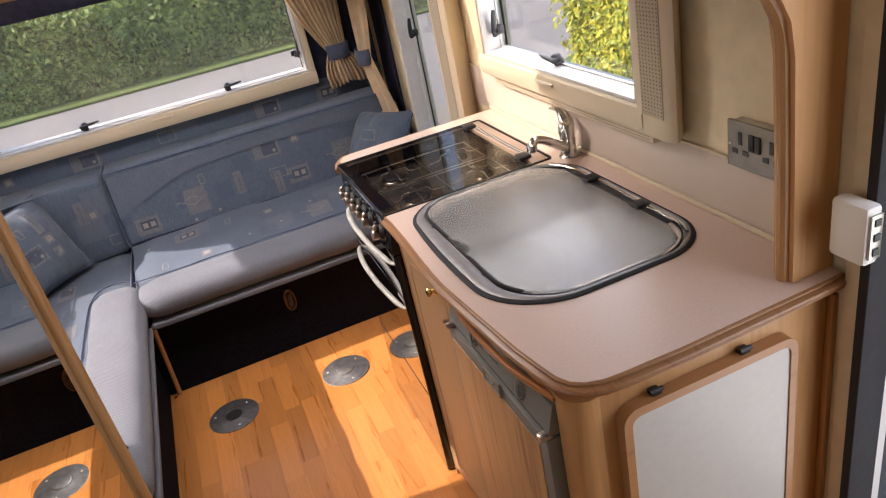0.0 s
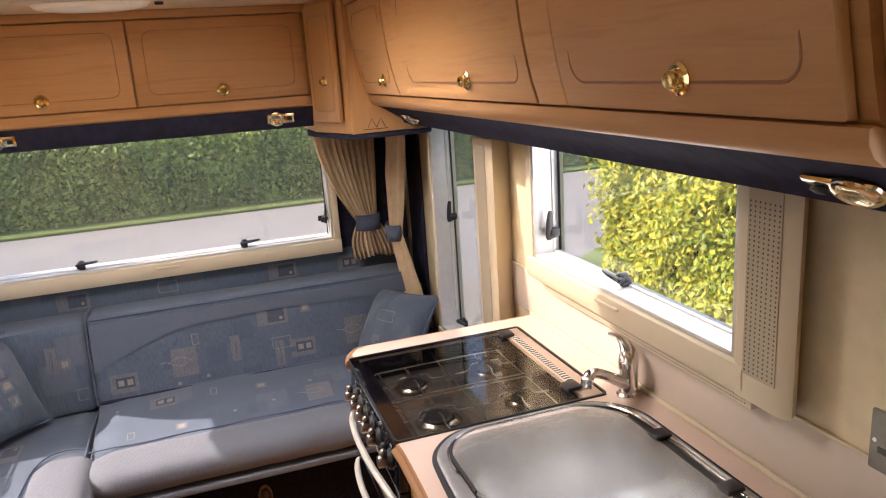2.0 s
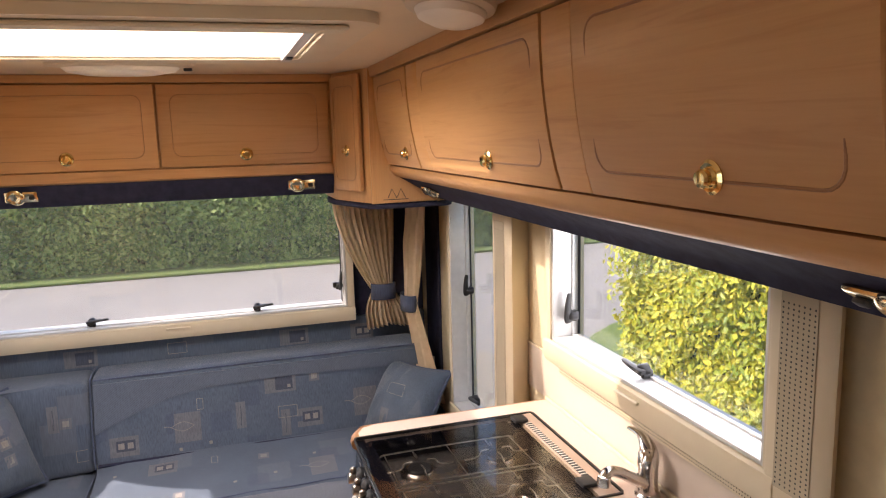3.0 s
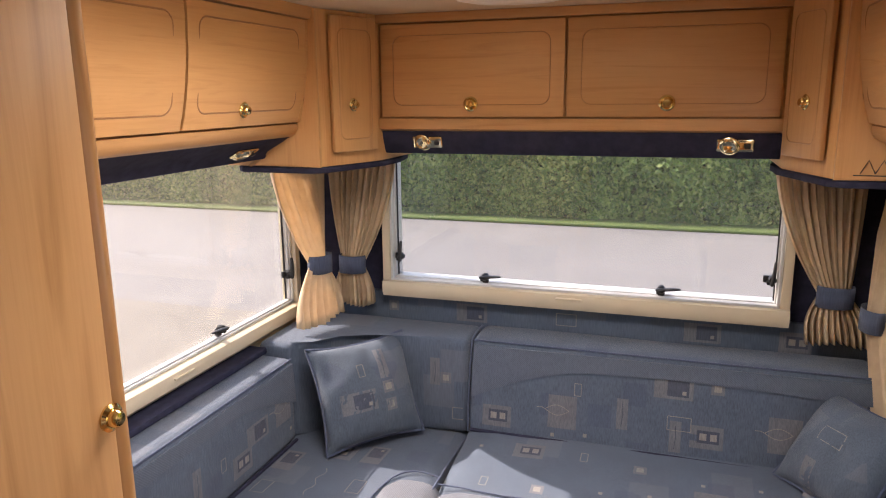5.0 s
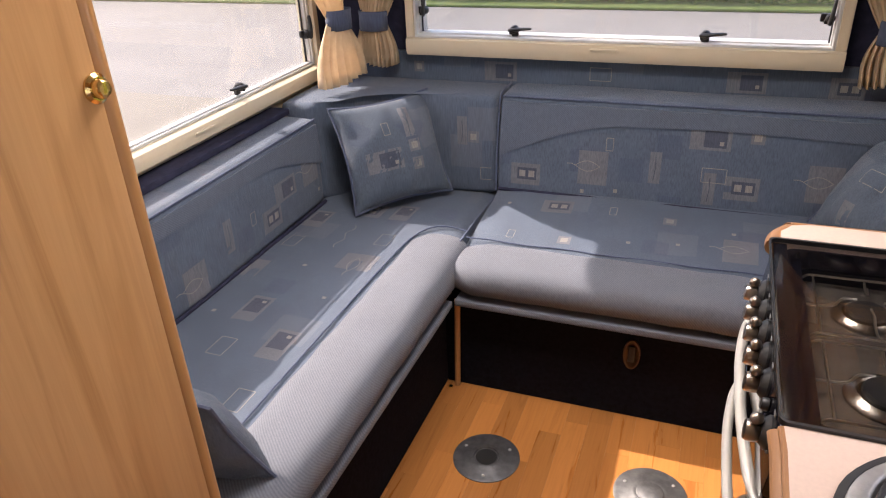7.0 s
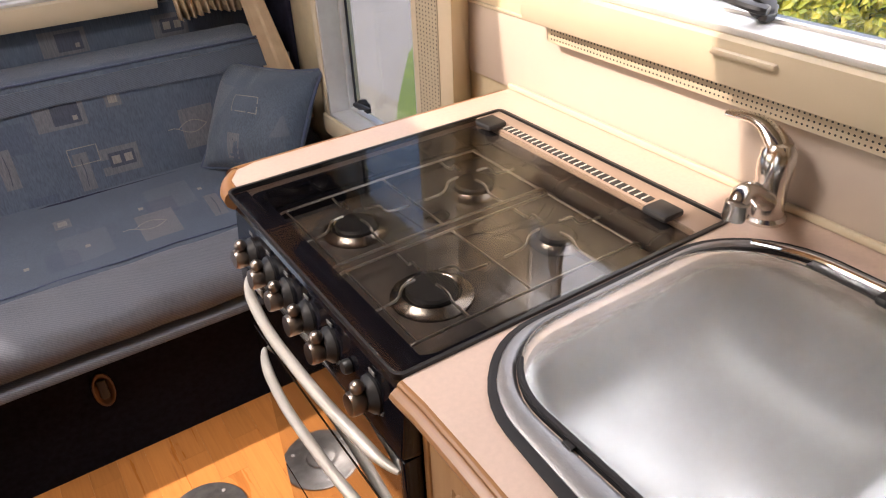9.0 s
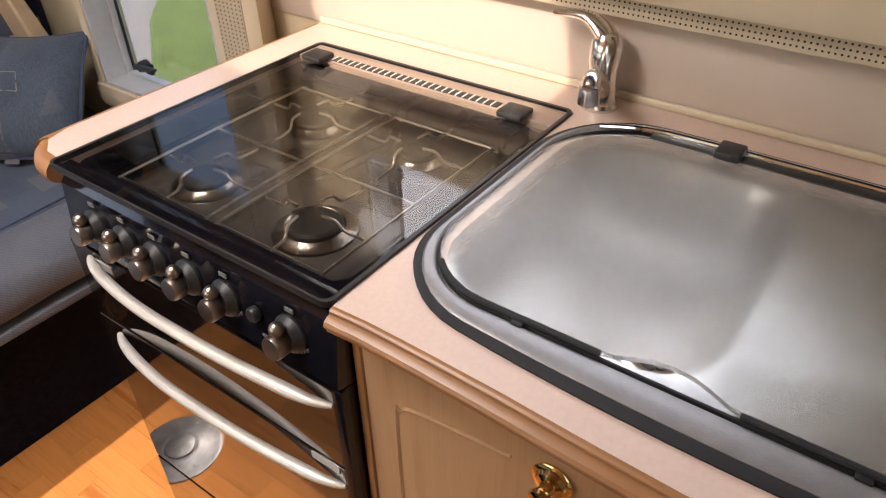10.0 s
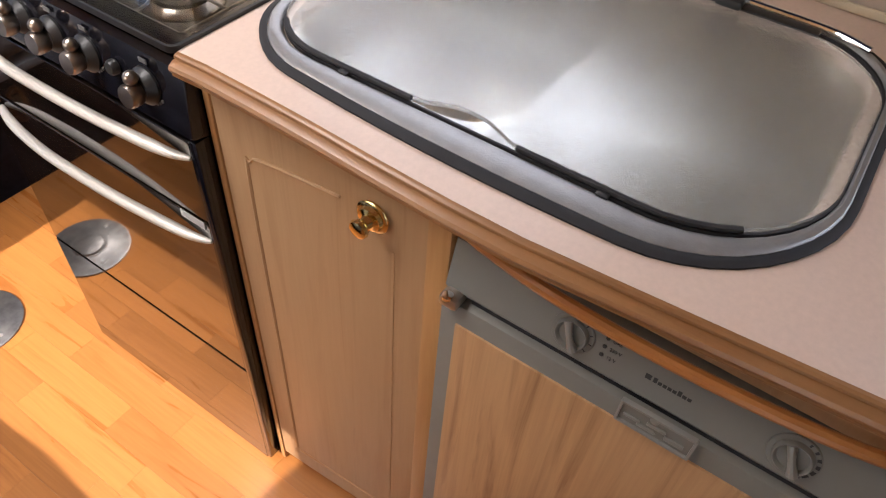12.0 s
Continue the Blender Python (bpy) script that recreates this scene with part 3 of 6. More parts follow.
nx, ny = 14, 10
rows = [[bm.verts.new((ROOF[0] - 0.02 + (ROOF[1] - ROOF[0] + 0.04) * i / nx, ROOF[2] - 0.02 + (ROOF[3] - ROOF[2] + 0.04) * j / ny, ZC + 0.102 + 0.05 * (1 - (2 * i / nx - 1) ** 4) * (1 - (2 * j / ny - 1) ** 4))) for j in range(ny + 1)] for i in range(nx + 1)]
for i in range(nx):
    for j in range(ny):
        bm.faces.new((rows[i][j], rows[i + 1][j], rows[i + 1][j + 1], rows[i][j + 1]))
part("dome", bm, roof_acrylic, rl, "translucent domed acrylic")
for x in (ROOF[0] + 0.02, ROOF[1] - 0.045):
    bm = boxed((x, x + 0.025), (ROOF[2] + 0.02, ROOF[3] - 0.005), (ZC - 0.026, ZC - 0.012), 0.003)
    rail = part("blind_rail", bm, alu, rl, "aluminium blind rail")
    bm = boxed((x + 0.004, x + 0.021), (ROOF[3] - 0.13, ROOF[3] - 0.08), (ZC - 0.03, ZC - 0.0265), 0.001)
    part("catch", bm, black_plastic, rail)
bm = boxed((ROOF[0] - 0.03, ROOF[1] + 0.03), (ROOF[2] - 0.09, ROOF[2] - 0.04), (ZC - 0.034, ZC - 0.0225), 0.006)
part("blind_box", bm, cream_plastic, rl, "cream blind box with tiny slots")


def ceiling_lamp(place, rx, ry, turn, label):
    t = thing("ceiling_lamp", place, label, "lamp", "ceiling lamps")
    x0, y0, z0 = place
    rot = Matrix.Rotation(radians(turn), 4, "Z")

    def oval(bm, rows):
        lathe(bm, rows, (0, 0, 0), (0, 0, -1), 40)
        for v in bm.verts:
            v.co = Matrix.Translation(place) @ rot @ Vector((v.co.x * rx, v.co.y * ry, v.co.z))
        return bm

    part("base", oval(bmesh.new(), ((0, 0.0), (1.0, 0.0), (1.0, 0.01), (0.94, 0.022), (0.8, 0.026), (0, 0.026))), cream_plastic, t, "cream oval lamp base")
    part("diffuser", oval(bmesh.new(), ((0, 0.027), (0.76, 0.027), (0.7, 0.038), (0.45, 0.047), (0, 0.05))), lamp_white, t, "unlit opal diffuser")
    bm = boxed((-0.012, 0.012), (-0.006, 0.006), (-0.036, -0.027), 0.003)
    for v in bm.verts:
        v.co = Matrix.Translation(place) @ rot @ (v.co + Vector((rx * 0.86, 0, 0)))
    part("switch", bm, black_plastic, t, "small black rocker switch")
    return t


ceiling_lamp((0.0, 2.2, ZC), 0.2, 0.1, 0, "unlit cream oval ceiling lamp near the front lockers")
ceiling_lamp((0.63, 1.2, ZC), 0.16, 0.075, 60, "unlit cream oval ceiling lamp over the kitchen")


# ---- lockers ----
def knob(parent, place, way, s=1.0, name="knob", mat=None):
    """A round push knob with a rosette."""
    bm = lathe(bmesh.new(), [(r * s, hh * s) for r, hh in ((0, 0), (0.02, 0), (0.021, 0.003), (0.017, 0.006), (0.013, 0.005), (0.011, 0.009), (0.012, 0.015), (0.0095, 0.0185), (0, 0.0195))], place, way, 24)
    return part(name, bm, mat or brass, parent, "polished brass knob")


def groove_frame(bm, pts, r=0.0022):
    tube(bm, pts, r, 6, True, 0.5)
    return bm


def kprof(z):
    """Front of the side lockers: the x of the curved face at a height."""
    t = (1.87 - z) / 0.32
    return 0.752 + 0.006 * t + 0.037 * max(0.0, t) ** 2.6


def curved_panel(bm, side, y0, y1, z0, z1, thick, n=8, proud=0.0):
    zs = [z0 + (z1 - z0) * i / n for i in range(n + 1)]
    pts = [(kprof(z) - proud, z) for z in zs] + [(kprof(z) + thick, z) for z in zs[::-1]]
    pts = [((x if side > 0 else 0.08 - x), z) for x, z in pts]
    return prism(bm, pts, "y", y0, y1, 0.003, 2)


def side_lockers(side, y_near, y_far, doors, fillers, lamps, label):
    wall = XR if side > 0 else XL
    fx = (lambda x: x) if side > 0 else (lambda x: 0.08 - x)
    t = thing("overhead_locker", (wall, (y_near + y_far) / 2, 1.45), label, "cupboard", "overhead lockers")
    bm = bmesh.new()
    zs = [1.56 + 0.3 * i / 8 for i in range(9)]
    pts = [(fx(kprof(z) + 0.022), z) for z in zs] + [(wall - side * 0.002, 1.86), (wall - side * 0.002, 1.545), (fx(0.83), 1.545)]
    prism(bm, pts, "y", y_near, y_far)
    part("carcass", bm, wood_y, t)
    # rounded rail below the doors, top rail under the ceiling
    rail = [(0.803, 1.552), (0.803, 1.537), (0.812, 1.522), (0.826, 1.513), (0.845, 1.511), (0.85, 1.544), (0.81, 1.5545)]
    bm = prism(bmesh.new(), [(fx(x), z) for x, z in rail], "y", y_near, y_far, 0.003)
    part("bottom_rail", bm, wood_y, t, "rounded beech rail")
    bm = prism(bmesh.new(), [(fx(0.744), 1.852), (fx(0.738), 1.884), (fx(0.8), 1.884), (fx(0.8), 1.852)], "y", y_near, y_far, 0.003)
    part("top_rail", bm, wood_y, t, "beech rail under the ceiling")
    bm = prism(bmesh.new(), [(fx(0.833), 1.512), (fx(0.87), 1.49), (fx(0.91), 1.466), (fx(0.925), 1.445), (fx(0.94), 1.442), (fx(1.02), 1.442), (fx(1.02), 1.455), (fx(0.86), 1.52)], "y", y_near + 0.01, y_far)
    part("pelmet", bm, navy, t, "navy cloth pelmet under the locker")
    for y0, y1, ky in doors:
        bm = curved_panel(bmesh.new(), side, y0 + 0.0045, y1 - 0.0045, 1.558, 1.848, 0.018)
        d = part("door", bm, wood_y, t)
        # routed line
        lo, hi = y0 + 0.045, y1 - 0.045
        loop = [(fx(kprof(z) - 0.0003), y, z) for y, z in rrect(lo, hi, 1.595, 1.815, 0.03, 5)]
        part("routed_line", groove_frame(bmesh.new(), loop), wood_edge, d, "", 0)
        if ky:
            knob(d, (fx(kprof(1.6)), ky, 1.6), (-side, 0, -0.12), 1.0)
    for y0, y1 in fillers:
        bm = curved_panel(bmesh.new(), side, y0 + 0.001, y1 - 0.001, 1.558, 1.848, 0.02, proud=-0.002)
        part("stile", bm, wood_y, t)
    for y in lamps:
        reading_lamp(Vector((fx(0.888), y, 1.477)), Vector((-side * 0.5, 0, -0.85)), Vector((0, 1, 0)))
    return t


def reading_lamp(place, out, along):
    """A small brass spotlight on a brass plate."""
    t = thing("reading_lamp", place, "small polished brass reading lamp under the locker", "lamp", "reading lamps")
    out.normalize()
    up = out.cross(along).normalized()
    m = (1.2 * Matrix((along, up, out)).transposed()).to_4x4()
    m.translation = place
    bm = boxed((-0.045, 0.04), (-0.017, 0.017), (-0.002, 0.006), 0.004)
    for v in bm.verts:
        v.co = m @ v.co
    part("plate", bm, pale_brass, t)
    bm = lathe(bmesh.new(), ((0, 0), (0.0245, 0), (0.0245, 0.003), (0.021, 0.0065), (0.016, 0.008), (0.013, 0.006), (0, 0.005)), (-0.016, 0, 0.004), (-0.12, -0.1, 1), 24)
    for v in bm.verts:
        v.co = m @ v.co
    part("head", bm, pale_brass, t, "swivelling brass lamp head")
    bm = boxed((0.018, 0.032), (-0.006, 0.006), (0.006, 0.012), 0.002)
    for v in bm.verts:
        v.co = m @ v.co
    part("switch", bm, black_plastic, t)
    return t


side_lockers(1, 0.462, 2.46, [(2.012, 2.44, 2.127), (1.119, 1.895, 1.43), (0.475, 1.015, 0.71)], [(1.895, 2.012), (1.015, 1.119), (2.44, 2.46)], [2.253, 0.56], "beech overhead kitchen lockers with curved doors and brass knobs")
side_lockers(-1, 1.0, 2.46, [(1.9, 2.44, 2.137), (1.36, 1.9, None), (1.0, 1.36, None)], [(2.44, 2.46)], [2.29], "beech overhead lockers over the side sofa")

FL = thing("overhead_locker", (0.04, YF, 1.42), "beech overhead lockers over the front window with two doors", "cupboard", "overhead lockers")
part("carcass", boxed((-0.58, 0.66), (2.735, YF - 0.002), (1.545, 1.86)), wood_x, FL)
part("bottom_rail", prism(bmesh.new(), [(2.716, 1.558), (2.716, 1.54), (2.72, 1.524), (2.735, 1.5175), (2.8, 1.5175), (2.8, 1.544), (2.73, 1.558)], "x", -0.58, 0.66, 0.003), wood_x, FL, "beech rail")
part("top_rail", boxed((-0.6, 0.68), (2.712, 2.76), (1.856, 1.884), 0.003), wood_x, FL)
part("pelmet", prism(bmesh.new(), [(2.738, 1.517), (2.75, 1.48), (2.765, 1.447), (2.775, 1.441), (2.985, 1.441), (2.985, 1.455), (2.8, 1.517)], "x", -0.57, 0.65), navy, FL, "navy cloth pelmet above the window")
for x0, x1, kx in ((-0.56, 0.037, -0.256), (0.041, 0.638, 0.333)):
    d = part("door", boxed((x0 + 0.002, x1 - 0.002), (2.715, 2.733), (1.5625, 1.851), 0.003), wood_x, FL)
    loop = [(x, 2.7147, z) for x, z in rrect(x0 + 0.045, x1 - 0.045, 1.6, 1.815, 0.03, 5)]
    part("routed_line", groove_frame(bmesh.new(), loop), wood_edge_x, d, "", 0)
    knob(d, (kx, 2.715, 1.603), (0, -1, 0), 1.1)
for x in (-0.41, 0.53):
    reading_lamp(Vector((x, 2.752, 1.482)), Vector((0, -0.93, -0.36)), Vector((1, 0, 0)))


def corner_locker(side):
    fx = (lambda x: x) if side > 0 else (lambda x: 0.08 - x)
    t = thing("corner_locker", (fx(0.85), 2.8, 1.405), "narrow beech corner locker above the gathered curtains", "cupboard", "corner lockers")
    pts = [(0.65, 2.72), (0.735, 2.49), (0.752, 2.468), (1.07, 2.468), (1.07, 3.02), (0.65, 3.02)]
    bm = prism(bmesh.new(), [(fx(x), y) for x, y in pts], "z", 1.42, 1.884)
    part("carcass", bm, wood_z, t)
    a, b = Vector((fx(0.643), 2.712, 0)), Vector((fx(0.728), 2.482, 0))
    d = (b - a).normalized()
    nrm = Vector((d.y, -d.x, 0))
    if nrm.dot(Vector((-side, -0.4, 0))) < 0:
        nrm = -nrm
    m = Matrix((d, nrm, Vector((0, 0, 1)))).transposed().to_4x4()
    m.translation = a
    wd = (b - a).length
    bm = boxed((0.03, wd - 0.025), (0.0, 0.016), (1.462, 1.868), 0.004)
    for v in bm.verts:
        v.co = m @ v.co
    door = part("door", bm, wood_z, t)
    loop = [m @ Vector((u, 0.0163, z)) for u, z in rrect(0.055, wd - 0.05, 1.5, 1.83, 0.025, 5)]
    part("routed_line", groove_frame(bmesh.new(), loop), wood_edge_z, door, "", 0)
    knob(door, m @ Vector((wd * 0.56, 0.016, 1.605)), nrm, 0.95)
    # end gusset that follows the curve of the side lockers and sweeps out below them
    zs = [1.882 - 0.46 * i / 16 for i in range(17)]
    edge = []
    for z in zs:
        s = max(0.0, (1.64 - z) / 0.22)
        edge.append((0.75 + 0.03 + 0.0 * s + 0.2 * s**1.8, z))
    pts = [(0.735, 1.882)] + edge + [(0.735, 1.42)]
    bm = prism(bmesh.new(), [(fx(x), z) for x, z in pts], "y", 2.452, 2.467, 0.003)
    part("gusset", bm, wood_z, t, "curved beech end panel")
    tr = [Vector((fx(x), 2.45, z)) for x, z in edge]
    part("edge_bead", tube(bmesh.new(), tr, 0.006, 8), wood_edge_z, t, "rounded darker bead")
    pts = [(0.635, 2.85), (0.635, 2.715), (0.72, 2.465), (0.76, 2.44), (1.0, 2.44), (1.03, 2.47), (1.07, 2.9), (1.07, 3.0), (0.66, 3.0)]
    bm = prism(bmesh.new(), [(fx(x), y) for x, y in pts], "z", 1.402, 1.4195, 0.005)
    part("base_band", bm, navy, t, "navy padded underside")
    if side > 0:
        bm = bmesh.new()
        for k in (0, 1):
            x0 = 0.79 + 0.032 * k
            tube(bm, [(x0, 2.4512, 1.438), (x0 + 0.016, 2.4512, 1.47), (x0 + 0.032, 2.4512, 1.438)], 0.0014, 5)
        box(bm, (0.775, 0.865), (2.4508, 2.4518), (1.432, 1.4345))
        part("emblem", bm, dark_ink, t, "small dark printed emblem", 0)
    return t


corner_locker(1)
corner_locker(-1)

# ---- end panel at the door side of the kitchen ----
ep = thing("end_panel", (1.03, 0.46, 0.9), "beech end panel rising from worktop to lockers, flaring at the top", "panel")
prof = [(1.0, 0.901), (0.995, 1.11), (0.987, 1.297), (0.977, 1.35), (0.955, 1.39), (0.92, 1.437), (0.885, 1.478), (0.86, 1.508), (0.838, 1.543), (0.818, 1.593), (0.808, 1.64), (0.797, 1.7), (0.788, 1.76), (0.777, 1.883)]
bm = prism(bmesh.new(), prof + [(1.088, 1.883), (1.088, 0.901)], "y", 0.418, 0.461)
part("board", bm, wood_z, ep)
part("edge_bead", tube(bmesh.new(), smooth_path([(x, 0.44, z) for x, z in prof], 4), 0.0125, 10), wood_edge_z, ep, "rounded edge bead")

# ---- kitchen ----
WT = 0.9
front = [(1.086, 0.387), (1.05, 0.385), (0.745, 0.38), (0.633, 0.383)]
front += [(0.6, 0.386), (0.57, 0.397), (0.55, 0.414), (0.538, 0.44), (0.532, 0.471), (0.521, 0.545), (0.509, 0.694), (0.504, 0.76), (0.499, 0.83), (0.499, 0.9), (0.502, 0.98), (0.506, 1.06), (0.508, 1.13), (0.509, 1.2), (0.507, 1.238)]
SINK_R = (0.152, 0.125, 0.13, 0.11)
SX0, SX1, SY0, SY1 = 0.562, 1.024, 0.614, 1.236
worktop = thing("worktop", (0.8, 1.1, 0.86), "pinkish beige laminate worktop with rounded beech edge", "worktop")


def slab_with_hole(bm, outer, holes, z0, z1):
    """A slab with holes, filled between its outlines."""
    loops = []
    for z in (z0, z1):
        es = []
        for pts in [outer, *holes]:
            vs = [bm.verts.new((x, y, z)) for x, y in pts]
            loops.append(vs)
            es += [bm.edges.new((vs[i], vs[(i + 1) % len(vs)])) for i in range(len(vs))]
        bmesh.ops.triangle_fill(bm, edges=es, use_beauty=True, use_dissolve=False)
    k = len(holes) + 1
    for a, b in zip(loops[:k], loops[k:]):
        for i in range(len(a)):
            j = (i + 1) % len(a)
            bm.faces.new((a[i], a[j], b[j], b[i]))
    return bm


def offset_run(pts, d):
    """A plan line moved d towards the worktop's middle."""
    out = []
    for i, p in enumerate(pts):
        a, b = Vector(pts[max(0, i - 1)]), Vector(pts[min(len(pts) - 1, i + 1)])
        t = (b - a).normalized()
        n = Vector((t.y, -t.x))
        n = n if n.dot(Vector((0.85, 0.8)) - Vector(p)) > 0 else -n
        out.append((p[0] + n.x * d, p[1] + n.y * d))
    return out


def moulding(bm, pts, profile):
    """A moulded edge: (outward, z) pairs swept along a plan line."""
    rows = [[bm.verts.new((x, y, z)) for x, y in offset_run(pts, -o)] for o, z in profile]
    for a, b in zip(rows, rows[1:]):
        for i in range(len(pts) - 1):
            bm.faces.new((a[i], a[i + 1], b[i + 1], b[i]))
    return bm


EDGE = [(-0.0002, WT - 0.0002), (0.0035, WT - 0.0005), (0.006, WT - 0.002), (0.0064, WT - 0.0045), (0.0046, WT - 0.0055), (0.0095, WT - 0.0062), (0.0145, WT - 0.009), (0.0165, WT - 0.0125), (0.0155, WT - 0.016), (0.0115, WT - 0.0178), (0.0132, WT - 0.019), (0.0132, WT - 0.0218), (0.0095, WT - 0.0245), (-0.006, WT - 0.0265)]
top = offset_run(front, 0.0085)
far = [(0.527, 1.2395), (1.0, 1.2395), (1.0, 1.716), (0.528, 1.716), (0.53, 1.75), (0.548, 1.778), (0.58, 1.788), (1.086, 1.788)]
bm = slab_with_hole(bmesh.new(), top + far, [rrect(SX0 + 0.03, SX1 - 0.03, SY0 + 0.03, SY1 - 0.03, [r * 0.8 for r in SINK_R])], WT - 0.03, WT)
part("top", bm, worktop_lam, worktop)
part("edge_moulding", moulding(bmesh.new(), top, EDGE), wood_edge, worktop, "ridged beech edge moulding", 25)
bm = tube(bmesh.new(), smooth_path([(0.522, 1.719, WT - 0.0165), (0.526, 1.75, WT - 0.0165), (0.55, 1.782, WT - 0.0165), (0.6, 1.79, WT - 0.0165), (1.07, 1.79, WT - 0.0165)], 6), 0.0162, 12)
part("far_edge", bm, wood_edge, worktop, "beech edge beside the cooker")

base = thing("kitchen_base", (0.8, 0.8, 0.0), "beech kitchen base with rounded corner post and end panel", "cupboard")
part("end_board", boxed((0.60, 1.075), (0.413, 0.43), (0.0, 0.852), 0.002), wood_z, base)
bm = bmesh.new()
pts = [(0.6, 0.412)] + [(0.588 + 0.042 * math.cos(radians(270 - 90 * i / 8)), 0.454 + 0.042 * math.sin(radians(270 - 90 * i / 8))) for i in range(9)] + [(0.546, 0.463), (0.59, 0.463), (0.6, 0.455)]
part("corner_post", prism(bmesh.new(), pts, "z", 0.0, 0.852), wood_z, base, "rounded beech corner post")
part("door_jamb", boxed((1.0765, 1.089), (0.4, 0.43), (0.0, 0.852), 0.003), wood_edge_z, base, "narrow beech upright against the wall")
part("upright", boxed((0.536, 0.575), (0.912, 0.941), (0.0, 0.858), 0.004), wood_z, base)
part("upright", boxed((0.532, 0.58), (1.2275, 1.2385), (0.0, 0.858), 0.003), wood_z, base)
part("far_end_board", boxed((0.54, 1.085), (1.724, 1.742), (0.0, 0.868), 0.002), wood_z, base)
part("filler", boxed((0.546, 0.58), (0.463, 0.9115), (0.826, 0.864), 0.002), wood_pale, base, "pale strip above the fridge")
part("plinth", boxed((0.585, 0.6), (0.465, 1.21), (0.0, 0.06)), wood_pale, base)
bm = tube(bmesh.new(), smooth_path([(0.548, 0.463, 0.838), (0.525, 0.56, 0.841), (0.5155, 0.68, 0.841), (0.5175, 0.79, 0.841), (0.531, 0.87, 0.838), (0.545, 0.91, 0.833)], 6), 0.0066, 10)
part("fridge_rail", bm, wood("orange_rail", (0.5, 0.2, 0.055), (0.4, 0.14, 0.035), "y", 0.3), base, "orange lacquered bowed rail over the fridge")

# cupboard door with an arched routed line
cd = thing("cupboard_door", (0.545, 1.08, 0.03), "tall narrow beech cupboard door with a brass knob, closed", "cupboard door")
pts = [(0.551, 0.944), (0.545, 1.0), (0.541, 1.08), (0.537, 1.16), (0.5335, 1.225), (0.556, 1.225), (0.572, 0.944)]
part("panel", prism(bmesh.new(), pts, "z", 0.03, 0.846, 0.003), wood_pale, cd)


def door_x(y):
    return 0.553 - 0.0085 * min(1, (y - 0.956) / 0.05) - 0.0098 * max(0, (y - 1.0) / 0.21)


loop = smooth_path([Vector((door_x(y) - 0.0003, y, z)) for y, z in ((0.988, 0.742), (0.988, 0.5), (0.988, 0.09), (0.994, 0.08), (1.178, 0.08), (1.188, 0.09), (1.188, 0.4), (1.188, 0.74), (1.181, 0.772), (1.158, 0.783), (1.055, 0.788))], 4)
part("routed_line", tube(bmesh.new(), loop, 0.003, 6, flat=0.6), wood_pale, cd, "", 0)
bm = lathe(bmesh.new(), ((0, 0), (0.02, 0), (0.021, 0.003), (0.019, 0.0045), (0.016, 0.005), (0.014, 0.009), (0.008, 0.011), (0.006, 0.017), (0.0095, 0.02), (0.0118, 0.024), (0.0105, 0.0275), (0.006, 0.029), (0, 0.0295)), (door_x(1.012), 1.012, 0.784), (-1, 0, 0), 28)
part("knob", bm, brass, cd, "polished brass knob with rosette")

# fridge
fr = thing("fridge", (0.6, 0.7, 0.02), "grey under-counter fridge with a wood-look door panel", "fridge")
FY0, FY1 = 0.466, 0.909
part("body", boxed((0.557, 1.0), (FY0, FY1), (0.02, 0.824)), fridge_grey, fr)
bm = prism(bmesh.new(), [(0.5565, 0.76), (0.53, 0.76), (0.526, 0.767), (0.54, 0.822), (0.5565, 0.824)], "y", FY0, FY1, 0.002)
cp = part("control_panel", bm, fridge_grey, fr, "grey sloped control panel")
part("front_door", boxed((0.52, 0.556), (FY0, FY1), (0.03, 0.754), 0.005), fridge_grey, fr, "grey fridge door frame")
part("wood_panel", boxed((0.5175, 0.5215), (FY0 + 0.03, FY1 - 0.021), (0.06, 0.726), 0.001), wood_fridge, fr, "wood-look laminate panel")


def panel_point(y, s, out=0.0):
    """A place on the sloped control panel, s from its lower edge to its upper."""
    a, b = Vector((0.526, y, 0.767)), Vector((0.54, y, 0.822))
    return a + (b - a) * s + Vector((-0.969, 0, 0.247)) * out


PANEL_OUT = Vector((-0.969, 0, 0.247))


def dial_point(y, r, turn, out):
    """A place r from a dial's middle, turned anticlockwise from its right-hand side."""
    a = radians(turn)
    return panel_point(y - r * math.cos(a), 0.44 + r * math.sin(a) / 0.0568, out)


